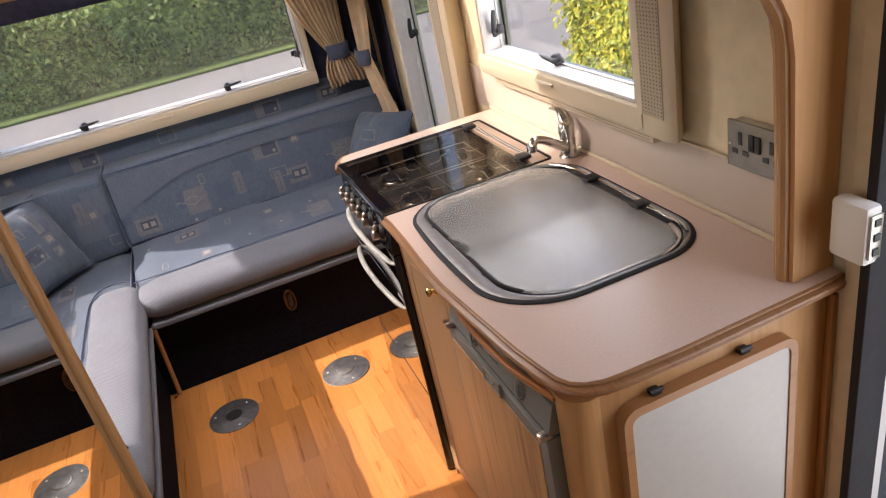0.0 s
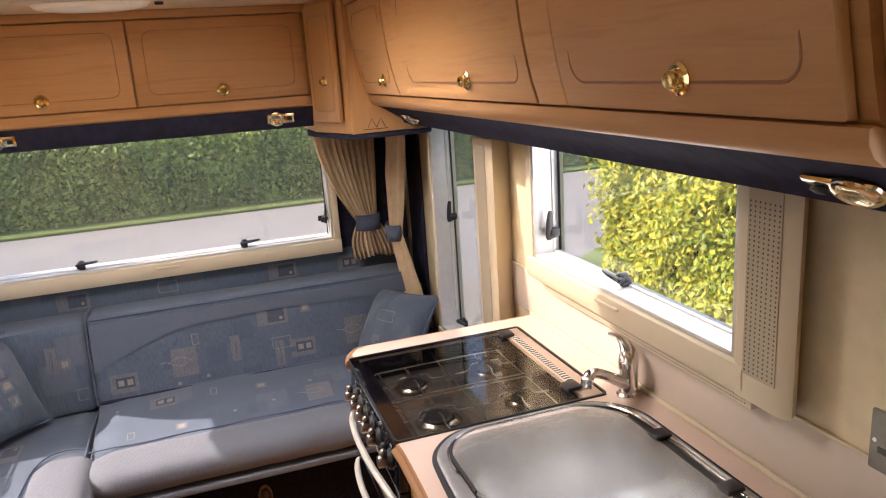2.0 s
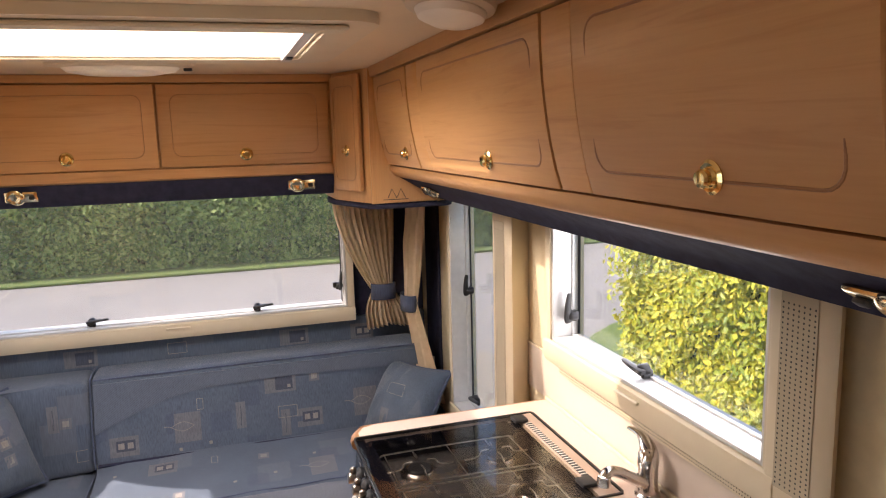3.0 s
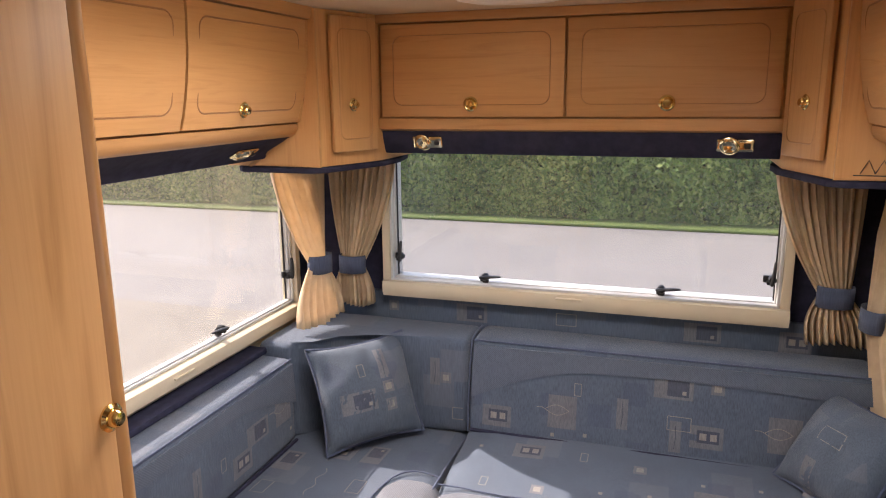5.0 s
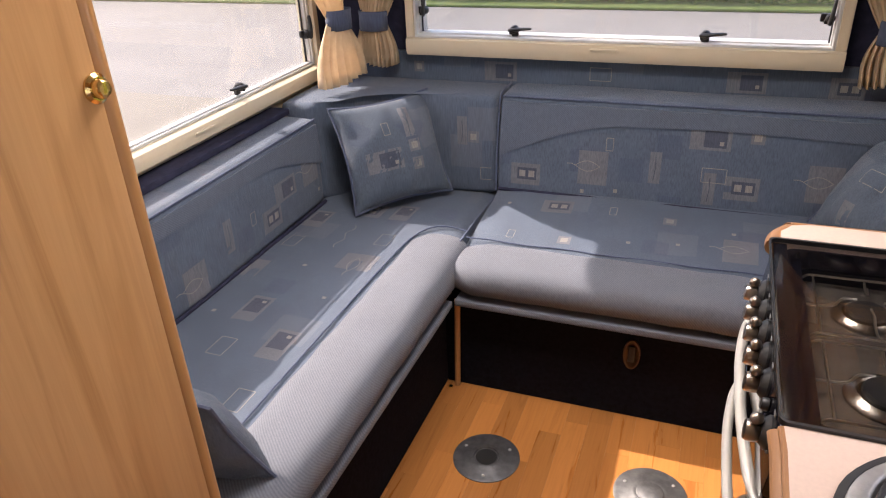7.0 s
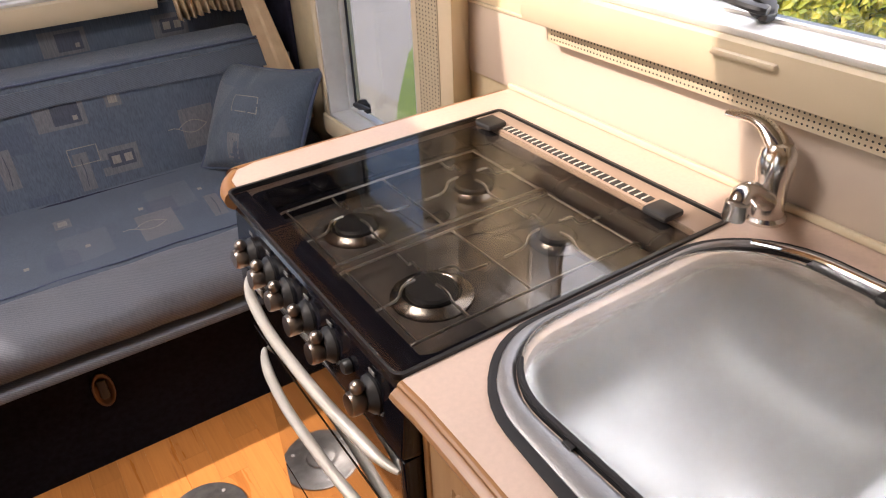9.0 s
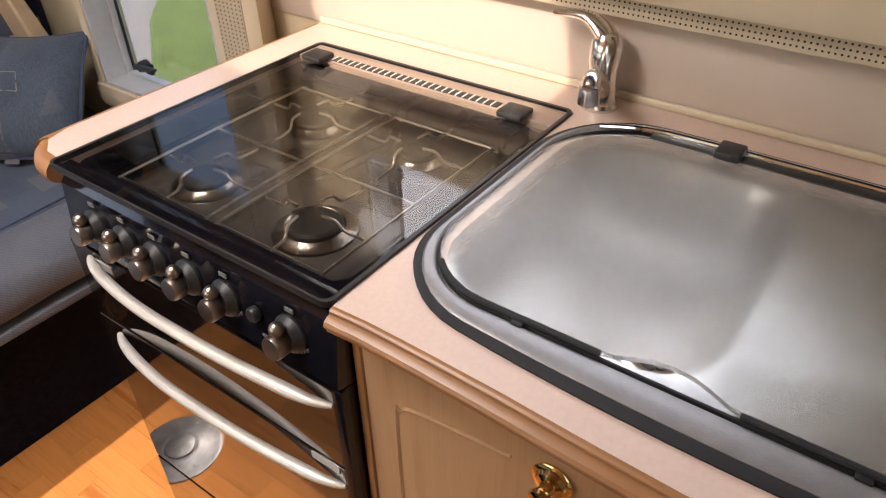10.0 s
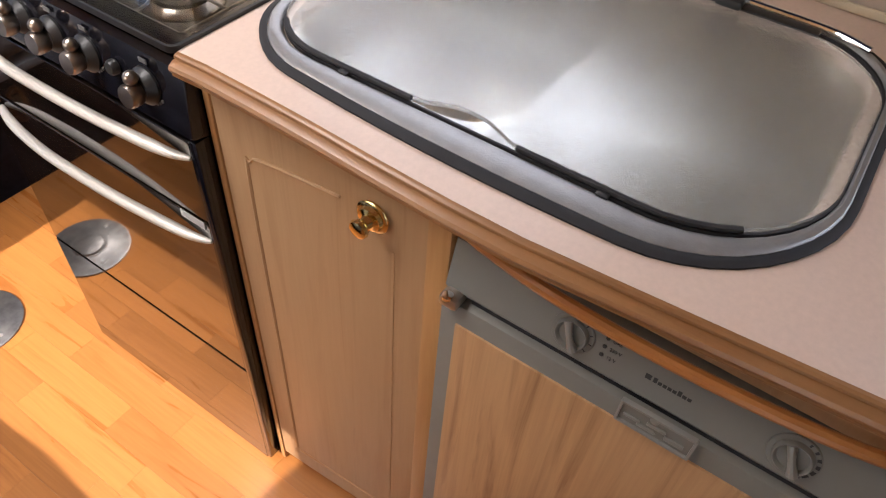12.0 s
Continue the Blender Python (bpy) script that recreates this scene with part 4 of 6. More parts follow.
# dials: a flat flange, a raised cup and a waisted grip across it; ticks on one, growing blocks round the other
for y, turns, grow in ((0.774, (-35, -5, 25, 55, 85), 0.0), (0.573, (-60, -38, -16, 6, 28, 50, 72), 0.00035)):
    bm = lathe(bmesh.new(), ((0, 0), (0.0215, 0), (0.0215, 0.0012), (0.0205, 0.002), (0.0165, 0.002), (0.0155, 0.0065), (0.0148, 0.0072), (0.0138, 0.0065), (0.0125, 0.003), (0, 0.0026)), panel_point(y, 0.44), PANEL_OUT, 36)
    dial = part("dial", bm, fridge_grey, fr, "grey rotary dial with a sunken cup")
    grip = [dial_point(y, r, 115, h) for r, h in ((0.0145, 0.0062), (0.007, 0.0085), (0.0, 0.0092), (-0.007, 0.0085), (-0.0145, 0.0062))]
    part("grip", tube(bmesh.new(), grip, [0.0042, 0.0034, 0.003, 0.0038, 0.0052], 10), dial_grey, dial, "paler waisted finger grip")
    bm = bmesh.new()
    for k, turn in enumerate(turns):
        w_ = 0.0006 + grow * (len(turns) - k)
        r0, r1 = (0.0168, 0.0203) if not grow else (0.0175, 0.0207)
        wide = math.degrees(w_ / 0.019)
        bm.faces.new([bm.verts.new(dial_point(y, r, turn + d, 0.0024)) for r, d in ((r0, -wide), (r1, -wide), (r1, wide), (r0, wide))])
    part("scale_marks", bm, dark_ink, dial, "dark scale marks round the dial", 0)
bm = bmesh.new()
for k in range(3):
    lathe(bm, ((0, 0), (0.0021, 0), (0.0019, 0.0008), (0, 0.001)), panel_point(0.7435, 0.68 - 0.17 * k, 0.0004), PANEL_OUT, 12)
part("indicator_lamps", bm, dark_ink, fr, "three small dark indicator lights")


def writing(name, text, size, place, right, up, mat, parent=None, label=""):
    """Raised lettering in the built-in font, as a mesh."""
    cu = bpy.data.curves.new(name, "FONT")
    cu.body, cu.size, cu.extrude = text, size, 0.0002
    tmp = new(name, cu)
    me = bpy.data.meshes.new_from_object(tmp.evaluated_get(bpy.context.evaluated_depsgraph_get()))
    bpy.data.objects.remove(tmp)
    r, u = Vector(right).normalized(), Vector(up).normalized()
    m = Matrix((r, u, r.cross(u))).transposed().to_4x4()
    m.translation = place
    me.transform(m)
    me.materials.append(mat)
    ob = new(name, me)
    if parent is not None:
        ob.parent = parent
        ob.matrix_parent_inverse = (Matrix.Translation(parent.location) if parent.type == "EMPTY" else Matrix()).inverted()
    return tagged(ob, label) if label else ob


PANEL_UP = (0.247, 0, 0.969)
for k, word in enumerate(("GAS", "230 V", "12 V")):
    writing("lettering", word, 0.0048, panel_point(0.7385, 0.65 - 0.17 * k, 0.0008), (0, -1, 0), PANEL_UP, dark_ink, fr)
bm = bmesh.new()
for k in range(9):
    p0 = panel_point(0.702 - 0.0045 * k - (0.003 if k else 0), 0.36, 0.0006)
    w_, h_ = (0.0056, 0.0056) if k == 0 else (0.0036, 0.0056 if k in (1, 6) else 0.0036)
    vs = [bm.verts.new(p0 + Vector((0, -dy, 0)) + Vector(PANEL_UP) * dz) for dy, dz in ((0, 0), (w_, 0), (w_, h_), (0, h_))]
    bm.faces.new(vs)
part("maker_mark", bm, dark_ink, fr, "plain dark maker's mark", 0)
part("hinge", boxed((0.51, 0.536), (FY1 - 0.024, FY1 - 0.002), (0.7525, 0.768), 0.005), satin, fr, "metal door hinge")
bm = lathe(bmesh.new(), ((0, 0), (0.006, 0), (0.006, 0.004), (0, 0.005)), (0.513, FY1 - 0.012, 0.767), (0, 0, 1), 14)
part("hinge_pin", bm, chrome, fr)
part("hinge", boxed((0.51, 0.536), (FY0 + 0.002, FY0 + 0.02), (0.7525, 0.765), 0.004), satin, fr, "metal door hinge")
bm = ring(bmesh.new(), rrect(0.638, 0.71, 0.732, 0.764, 0.002), rrect(0.6405, 0.7075, 0.7345, 0.7615, 0.0015), "x", 0.5135, 0.5185)
ct = part("catch", bm, dial_grey, fr, "clear grey door catch")
part("catch_back", boxed((0.5165, 0.519), (0.6406, 0.7074), (0.7346, 0.7614)), fridge_grey, ct)
for ya, yb, za, zb in ((0.688, 0.704, 0.744, 0.747), (0.672, 0.69, 0.74, 0.7435), (0.664, 0.682, 0.748, 0.752), (0.646, 0.664, 0.741, 0.746)):
    part("catch_slide", boxed((0.514, 0.5164), (ya, yb), (za, zb), 0.0008), dial_grey, ct)
part("catch_screw", lathe(bmesh.new(), ((0, 0), (0.0042, 0), (0.0036, 0.0016), (0, 0.002)), (0.5164, 0.677, 0.757), (-1, 0, 0), 14), dial_grey, ct, "small screw")
part("gap_seal", boxed((0.53, 0.5555), (FY0 + 0.02, FY1 - 0.03), (0.7545, 0.7598)), rubber, fr, "black seal gap")

# folding table hung on the end board
ft = thing("folding_table", (0.82, 0.411, 0.1), "folded white flap table with beech edging on the end panel", "table")
TZ = 0.818
o = rrect(0.625, 0.986, 0.12, TZ, 0.03)
i_ = rrect(0.641, 0.971, 0.136, TZ - 0.017, 0.018)
part("edging", ring(bmesh.new(), o, i_, "y", 0.387, 0.411), wood_edge_x, ft, "rounded beech edging")
part("leaf", prism(bmesh.new(), i_, "y", 0.39, 0.41), table_white, ft, "white laminate leaf")
for x in (0.688, 0.87):
    b = part("hinge", boxed((x, x + 0.02), (0.396, 0.4125), (TZ - 0.002, TZ + 0.009), 0.003), black_plastic, ft, "black hinge")
    bm = lathe(bmesh.new(), ((0, -0.012), (0.004, -0.012), (0.004, 0.012), (0, 0.012)), (x + 0.01, 0.398, TZ + 0.0095), (1, 0, 0), 10)
    part("pin", bm, black_plastic, b)

# ---- cooker ----
CY0, CY1 = 1.2405, 1.7155
ck = thing("cooker", (0.76, 1.48, 0.02), "black gas cooker with glass lid, six knobs and two pale handles", "cooker")
bm = bmesh.new()
box(bm, (0.533, 0.985), (CY0, CY0 + 0.012), (0.02, 0.868))
box(bm, (0.533, 0.985), (CY1 - 0.012, CY1), (0.02, 0.868))
box(bm, (0.97, 0.985), (CY0 + 0.012, CY1 - 0.012), (0.02, 0.868))
box(bm, (0.54, 0.97), (CY0 + 0.012, CY1 - 0.012), (0.02, 0.822))
part("body", bm, black_gloss, ck)
bm = prism(bmesh.new(), [(0.532, 0.782), (0.512, 0.784), (0.508, 0.79), (0.517, 0.872), (0.524, 0.879), (0.56, 0.879), (0.56, 0.782)], "y", CY0, CY1, 0.003)
panel = part("control_panel", bm, black_gloss, ck, "glossy black control panel")
for name, z0, z1, lab in (("grill_door", 0.647, 0.776, "black glass grill door"), ("oven_door", 0.31, 0.641, "black glass oven door"), ("drawer_front", 0.006, 0.304, "black glass drawer front")):
    part(name, boxed((0.512, 0.532), (CY0 + 0.0135, CY1 + 0.026), (z0, z1), 0.0015), oven_glass, ck, lab, 0)
part("side_trim", boxed((0.5105, 0.5325), (CY0, CY0 + 0.0125), (0.02, 0.7815), 0.002), black_gloss, ck, "black side trim")
KN_OUT = Vector((-0.99, 0, 0.12))
for y in (1.649, 1.588, 1.528, 1.467, 1.404, 1.304):
    c0 = Vector((0.5125, y, 0.832))
    bm = lathe(bmesh.new(), ((0, 0), (0.0225, 0), (0.0225, 0.003), (0.019, 0.007), (0.015, 0.012), (0, 0.012)), c0, KN_OUT, 24)
    kb = part("knob_collar", bm, black_plastic, ck, "black knob collar")
    bm = lathe(bmesh.new(), ((0, 0.0), (0.0125, 0.0), (0.0135, 0.004), (0.014, 0.014), (0.0125, 0.0175), (0, 0.0185)), c0 + KN_OUT * 0.012 + Vector((0, 0, -0.004)), KN_OUT, 24)
    part("knob_cap", bm, knob_metal, kb, "bronzed metal knob cap")
    bm = bmesh.new()
    bmesh.ops.create_uvsphere(bm, u_segments=16, v_segments=10, radius=0.0085, matrix=Matrix.Translation(c0 + KN_OUT * 0.017 + Vector((0, 0, 0.0165))))
    part("knob_grip", bm, knob_metal, kb, "small round pointer grip")
    for k in range(3):
        p0 = c0 + KN_OUT * 0.001 + Vector((-0.0004, -0.024 + 0.005 * k, -0.012 - 0.004 * k))
        part("scale_mark", boxed((p0.x - 0.0012, p0.x + 0.0004), (p0.y - 0.0012, p0.y + 0.0012), (p0.z, p0.z + 0.004)), dim_ink, kb, "", 0)
    part("scale_mark", boxed((c0.x + 0.0005, c0.x + 0.0018), (y - 0.008, y + 0.004), (0.861, 0.8665)), dim_ink, kb, "", 0)
bm = lathe(bmesh.new(), ((0, 0), (0.009, 0), (0.009, 0.006), (0.007, 0.009), (0, 0.009)), (0.5115, 1.354, 0.836), KN_OUT, 18)
ig = part("ignition_button", bm, black_plastic, ck)
for k in range(2):
    part("label_bar", boxed((0.509, 0.5105), (1.325 + 0.013 * k, 1.335 + 0.013 * k), (0.807, 0.811)), dim_ink, panel, "", 0)
for z, lab in ((0.753, "curved pale metal grill handle"), (0.612, "curved pale metal oven handle")):
    pts = [(0.511, 1.256, z), (0.503, 1.285, z), (0.497, 1.33, z + 0.001), (0.49, 1.41, z + 0.002), (0.487, 1.49, z + 0.003), (0.487, 1.565, z + 0.004), (0.492, 1.63, z + 0.008), (0.5, 1.672, z + 0.012), (0.509, 1.695, z + 0.013)]
    sp = smooth_path(pts, 5)
    part("handle", tube(bmesh.new(), sp, [0.003 + 0.0052 * min(1, 5 * min(i, len(sp) - 1 - i) / len(sp)) ** 0.7 for i in range(len(sp))], 12, flat=0.85), handle_metal, ck, lab)
for y, z in ((1.285, 0.636), (1.672, 0.782)):
    part("rating_label", boxed((0.5105, 0.5118), (y - 0.022, y + 0.022), (z - 0.03 if z > 0.7 else z - 0.006, z - 0.018 if z > 0.7 else z + 0.006)), ink, ck, "small pale rating label")

# hob under its glass
burner_steel = plain("heat_dulled_steel", (0.3, 0.28, 0.26), 0.22, 1, 0.1, 50)
part("hob_pan", prism(bmesh.new(), rrect(0.546, 0.968, CY0 + 0.014, CY1 - 0.014, 0.03), "z", 0.8225, 0.8385, 0.004), plain("dark_bronze_enamel", (0.105, 0.094, 0.086), 0.2, 0.4, 0.08, 12, 0, 0.6), ck, "dark enamel hob pan")
for x, y, r in ((0.652, 1.603, 0.034), (0.655, 1.405, 0.038), (0.862, 1.602, 0.036), (0.865, 1.408, 0.028)):
    bm = lathe(bmesh.new(), ((0, 0), (r * 1.42, 0), (r * 1.4, 0.0025), (r * 1.2, 0.004), (r * 1.02, 0.009), (r * 0.95, 0.007), (0, 0.006)), (x, y, 0.8385), (0, 0, 1), 32)
    bu = part("burner_ring", bm, burner_steel, ck, "bright burner ring")
    bm = lathe(bmesh.new(), ((0, 0), (r * 0.86, 0), (r * 0.88, 0.005), (r * 0.8, 0.0085), (0, 0.0092)), (x, y, 0.8448), (0, 0, 1), 28)
    part("burner_cap", bm, black_plastic, bu, "black burner cap")
part("hob_well", ring(bmesh.new(), rrect(0.5345, 0.969, CY0 + 0.0125, CY1 - 0.0125, 0.02), rrect(0.542, 0.944, CY0 + 0.018, CY1 - 0.018, 0.03), "z", 0.8387, 0.8932), black_gloss, ck, "dark sides of the hob well")
bm = bmesh.new()
for k in range(2):
    prism(bm, rrect(0.75 + 0.006 * k, 0.79 - 0.006 * k, 1.55 + 0.006 * k, 1.6 - 0.006 * k, 0.017 - 0.005 * k), "z", 0.8387 + 0.002 * k, 0.8406 + 0.0015 * k)
part("grill_trough", bm, black_gloss, ck, "dark oval dish between the burners")
for y0 in (1.405, 1.598):
    bm = bmesh.new()
    z = 0.87
    # outer wires, turned up at their ends, and cross wires
    for y in (y0 - 0.084, y0 + 0.09):
        tube(bm, smooth_path([(0.564, y, 0.843), (0.574, y, 0.855), (0.6, y, 0.857), (0.75, y, 0.8585), (0.9, y, 0.857), (0.928, y, 0.855), (0.938, y, 0.843)], 3), 0.002, 6)
    for x in (0.582, 0.748, 0.922):
        tube(bm, [(x, y0 - 0.084, 0.8565), (x, y0 + 0.09, 0.8565)], 0.0018, 6)
    # fingers that rise over each burner
    for x in (0.652, 0.85):
        for s in (-1, 1):
            tube(bm, smooth_path([(x + s * 0.085, y0 - 0.006, 0.8565), (x + s * 0.05, y0 - 0.004, 0.858), (x + s * 0.038, y0, z), (x + s * 0.018, y0 + 0.004, z)], 3), 0.002, 6)
            tube(bm, smooth_path([(x + 0.004, y0 + s * 0.084, 0.8565), (x + 0.002, y0 + s * 0.052, 0.858), (x, y0 + s * 0.04, z), (x - 0.002, y0 + s * 0.02, z)], 3), 0.002, 6)
    part("pan_support", bm, satin, ck, "bright wire pan support")
lid_ob = part("glass_lid", prism(bmesh.new(), rrect(0.513, 0.945, CY0 + 0.004, CY1 - 0.004, [0.012] * 4), "z", 0.8975, 0.9035), smoked, ck, "smoked glass hob lid, closed")
lid_ob.visible_shadow = False
o = rrect(0.51, 1.003, CY0 - 0.001, CY1 + 0.001, 0.012)
i_ = rrect(0.513, 0.998, CY0 + 0.0038, CY1 - 0.0038, 0.01)
part("lid_border", ring(bmesh.new(), o, i_, "z", 0.8965, 0.9042), black_plastic, ck, "black rubber border")
part("front_strip", boxed((0.517, 0.538), (CY0 + 0.005, CY1 - 0.005), (0.8935, 0.8968), 0.001), black_gloss, ck, "black printed front band of the lid")
bk = part("back_strip", boxed((0.9455, 0.996), (CY0 + 0.005, CY1 - 0.005), (0.888, 0.902), 0.002), plain("beige_metal_strip", (0.45, 0.34, 0.27), 0.35, 0.2), ck, "beige metal strip behind the lid")
for k in range(26):
    y = 1.335 + 0.3 * k / 25
    part("vent_slot", boxed((0.953, 0.969), (y, y + 0.0086), (0.9022, 0.9034)), dark_ink, bk, "", 0)
    part("vent_rib", boxed((0.953, 0.969), (y + 0.0088, y + 0.0117), (0.9022, 0.9044), 0.001, 1), white_plastic, bk, "", 0)
for y in (1.666, 1.3):
    part("lid_hinge", boxed((0.925, 0.962), (y - 0.02, y + 0.02), (0.9037, 0.914), 0.004), black_plastic, ck, "black lid hinge")

# ---- sink ----
sk = thing("sink", (0.8, 0.95, 0.76), "inset steel sink under a pebbled glass lid", "sink")


def sink_loop(d, xf, xb, bow=0.0, shrink=0.7):
    """An outline of the sink: d in from its ends, front and back at xf and xb, the front bowed out."""
    pts = rrect(xf, xb, SY0 + d, SY1 - d, [max(0.02, r - shrink * d) for r in SINK_R], 10)
    dense = []
    for i, (x, y) in enumerate(pts):
        dense.append((x, y))
        if i % 11 == 10:
            a, b = pts[(i + 1) % len(pts)]
            dense += [(x + (a - x) * k / 9, y + (b - y) * k / 9) for k in range(1, 9)]
    return [(x - bow * max(0, 1 - ((y - 0.9) / 0.3) ** 2) * min(1, max(0, (0.72 - x) / 0.12)), y) for x, y in dense]


def stepped(bm, loops):
    """Joins outlines of as many points, each at its height."""
    rows = [[bm.verts.new((x, y, z)) for x, y in pts] for pts, z in loops]
    for a, b in zip(rows, rows[1:]):
        for i in range(len(a)):
            bm.faces.new((a[i], a[(i + 1) % len(a)], b[(i + 1) % len(b)], b[i]))
    return rows


L0, L1 = sink_loop(0, SX0, SX1, 0.0205), sink_loop(0.008, 0.5695, 1.0165, 0.0165)
LM = sink_loop(0.0035, 0.565, 1.0205, 0.0185)
L2, L3 = sink_loop(0.0155, 0.5855, 1.008), sink_loop(0.0195, 0.5895, 1.004)
bm = bmesh.new()
stepped(bm, [(L0, WT + 0.0004), (L0, WT + 0.0025), (LM, WT + 0.0048), (L1, WT + 0.005), (L1, WT + 0.0004)])
part("rubber_edge", bm, rubber, sk, "black rubber edge")
bm = bmesh.new()
stepped(bm, [(sink_loop(0.0083, 0.57, 1.016, 0.0163), WT + 0.0006), (sink_loop(0.0083, 0.57, 1.016, 0.0163), WT + 0.005), (sink_loop(0.0098, 0.572, 1.0145, 0.0145), WT + 0.0065), (sink_loop(0.0135, 0.582, 1.0105, 0.002), WT + 0.0064), (L2, WT + 0.0045), (L3, WT - 0.003)])
part("steel_rim", bm, rim_metal, sk, "broad textured aluminium rim")
# drainer tray with the bowl sunk into its far half
bm = bmesh.new()
hole = rrect(0.616, 0.968, 0.92, 1.2, 0.07, 8)
stepped(bm, [(L3, WT - 0.003), (sink_loop(0.0215, 0.592, 1.001), WT - 0.013), (sink_loop(0.026, 0.598, 0.996), WT - 0.016)])
rim_loop = sink_loop(0.026, 0.598, 0.996)
es = []
for pts in (rim_loop, hole):
    vs = [bm.verts.new((x, y, WT - 0.016)) for x, y in pts]
    es += [bm.edges.new((vs[i], vs[(i + 1) % len(vs)])) for i in range(len(vs))]
bmesh.ops.triangle_fill(bm, edges=es, use_beauty=True, use_dissolve=False)
rows = stepped(bm, [(hole, WT - 0.016), (rrect(0.62, 0.964, 0.925, 1.196, 0.068, 8), WT - 0.022), (rrect(0.628, 0.956, 0.932, 1.188, 0.064, 8), WT - 0.11), (rrect(0.655, 0.925, 0.95, 1.16, 0.045, 8), WT - 0.128), (rrect(0.7, 0.88, 1.0, 1.11, 0.03, 8), WT - 0.134)])
bm.faces.new(rows[-1])
bmesh.ops.remove_doubles(bm, verts=bm.verts, dist=0.0002)
part("bowl", bm, bowl_steel, sk, "stainless steel bowl and drainer")
bm = lathe(bmesh.new(), ((0, 0), (0.036, 0), (0.036, 0.004), (0.026, 0.006), (0.016, 0.003), (0, 0.003)), (0.752, 1.0, WT - 0.133), (0, 0, 1), 28)
waste = part("waste", bm, chrome, sk, "chrome waste with slots")
for k in range(6):
    a = radians(60 * k)
    part("waste_slot", lathe(bmesh.new(), ((0, 0), (0.0055, 0), (0.0055, 0.0006), (0, 0.0006)), (0.752 + 0.0125 * math.cos(a), 1.0 + 0.0125 * math.sin(a), WT - 0.1292), (0, 0, 1), 12), dark_ink, waste, "", 0)
# glass with a scoop in its front edge
lid_run = sink_loop(0.0175, 0.5935, 0.978, 0.0)
scoop = [(0.5935 + 0.0185 * math.sin(math.pi * k / 12) ** 1.2, 1.003 - 0.115 * k / 12) for k in range(13)]
outline = [p for p in lid_run if not (p[0] < 0.6 and 0.885 < p[1] < 1.006)]
k0 = max(i for i, p in enumerate(outline) if p[1] > 1.006 and p[0] < 0.65)
outline = outline[: k0 + 1] + scoop + outline[k0 + 1 :]
part("glass_lid", prism(bmesh.new(), outline, "z", WT + 0.0035, WT + 0.0085, 0.0012, 1), lid_glass, sk, "pebbled glass lid, closed").visible_shadow = False
part("lid_seal", ring(bmesh.new(), sink_loop(0.0158, 0.5895, 1.0), sink_loop(0.0185, 0.592, 0.997), "z", WT - 0.001, WT + 0.0045), rubber, sk, "black lid seal")
for lo, hi in ((1.003, 1.19), (0.68, 0.888)):
    run = sorted((p for p in lid_run if p[0] < 0.66 and lo < p[1] < hi), key=lambda p: -p[1])
    part("lid_edge", tube(bmesh.new(), [(x - 0.001, y, WT + 0.0078) for x, y in run], 0.0034, 8, flat=0.8), rubber, sk, "black edging strip along the lid")
for y in (1.082, 0.8):
    part("lid_stop", boxed((0.583, 0.5915), (y - 0.006, y + 0.006), (WT + 0.005, WT + 0.0075), 0.001), black_plastic, sk, "small black lid stop")
part("back_bar", tube(bmesh.new(), smooth_path([(0.978, 0.665, WT + 0.012), (0.992, 0.71, WT + 0.0125), (0.9945, 0.8, WT + 0.0125), (0.9945, 1.05, WT + 0.0125), (0.988, 1.13, WT + 0.0125), (0.965, 1.185, WT + 0.012)], 5), 0.004, 10), chrome, sk, "chrome hinge bar")
part("back_strip", boxed((0.972, 0.9885), (0.72, 1.12), (WT + 0.0098, WT + 0.0118), 0.001), black_plastic, sk, "black strip along the lid hinges")
for y in (1.023, 0.825):
    part("lid_hinge", boxed((0.964, 1.001), (y - 0.016, y + 0.016), (WT + 0.0097, WT + 0.021), 0.004), black_plastic, sk, "black lid hinge")

# tap
tp = thing("tap", (1.043, 1.222, WT), "chrome mixer tap with a lever on top", "tap")
TX, TY = 1.043, 1.222
bm = lathe(bmesh.new(), ((0, 0), (0.027, 0), (0.027, 0.004), (0.0225, 0.008), (0.0205, 0.035), (0.0205, 0.06), (0.0222, 0.066), (0.0222, 0.078), (0.0205, 0.094), (0.014, 0.103), (0, 0.106)), (TX, TY, WT), (0.0, 0, 1), 28)
part("body", bm, tap_chrome, tp)
bm = tube(bmesh.new(), smooth_path([(TX - 0.01, TY - 0.004, WT + 0.03), (TX - 0.045, TY - 0.014, WT + 0.052), (TX - 0.082, TY - 0.025, WT + 0.076), (TX - 0.112, TY - 0.034, WT + 0.087), (TX - 0.125, TY - 0.038, WT + 0.079)], 6), [0.0145 - 0.0035 * min(1, i / 14) for i in range(25)], 14)
sp_ = part("spout", bm, tap_chrome, tp)
bm = lathe(bmesh.new(), ((0, 0), (0.0128, 0), (0.0135, 0.004), (0.0135, 0.02), (0, 0.022)), (TX - 0.126, TY - 0.038, WT + 0.061), (0.12, 0, 1), 18)
part("aerator", bm, tap_chrome, sp_)
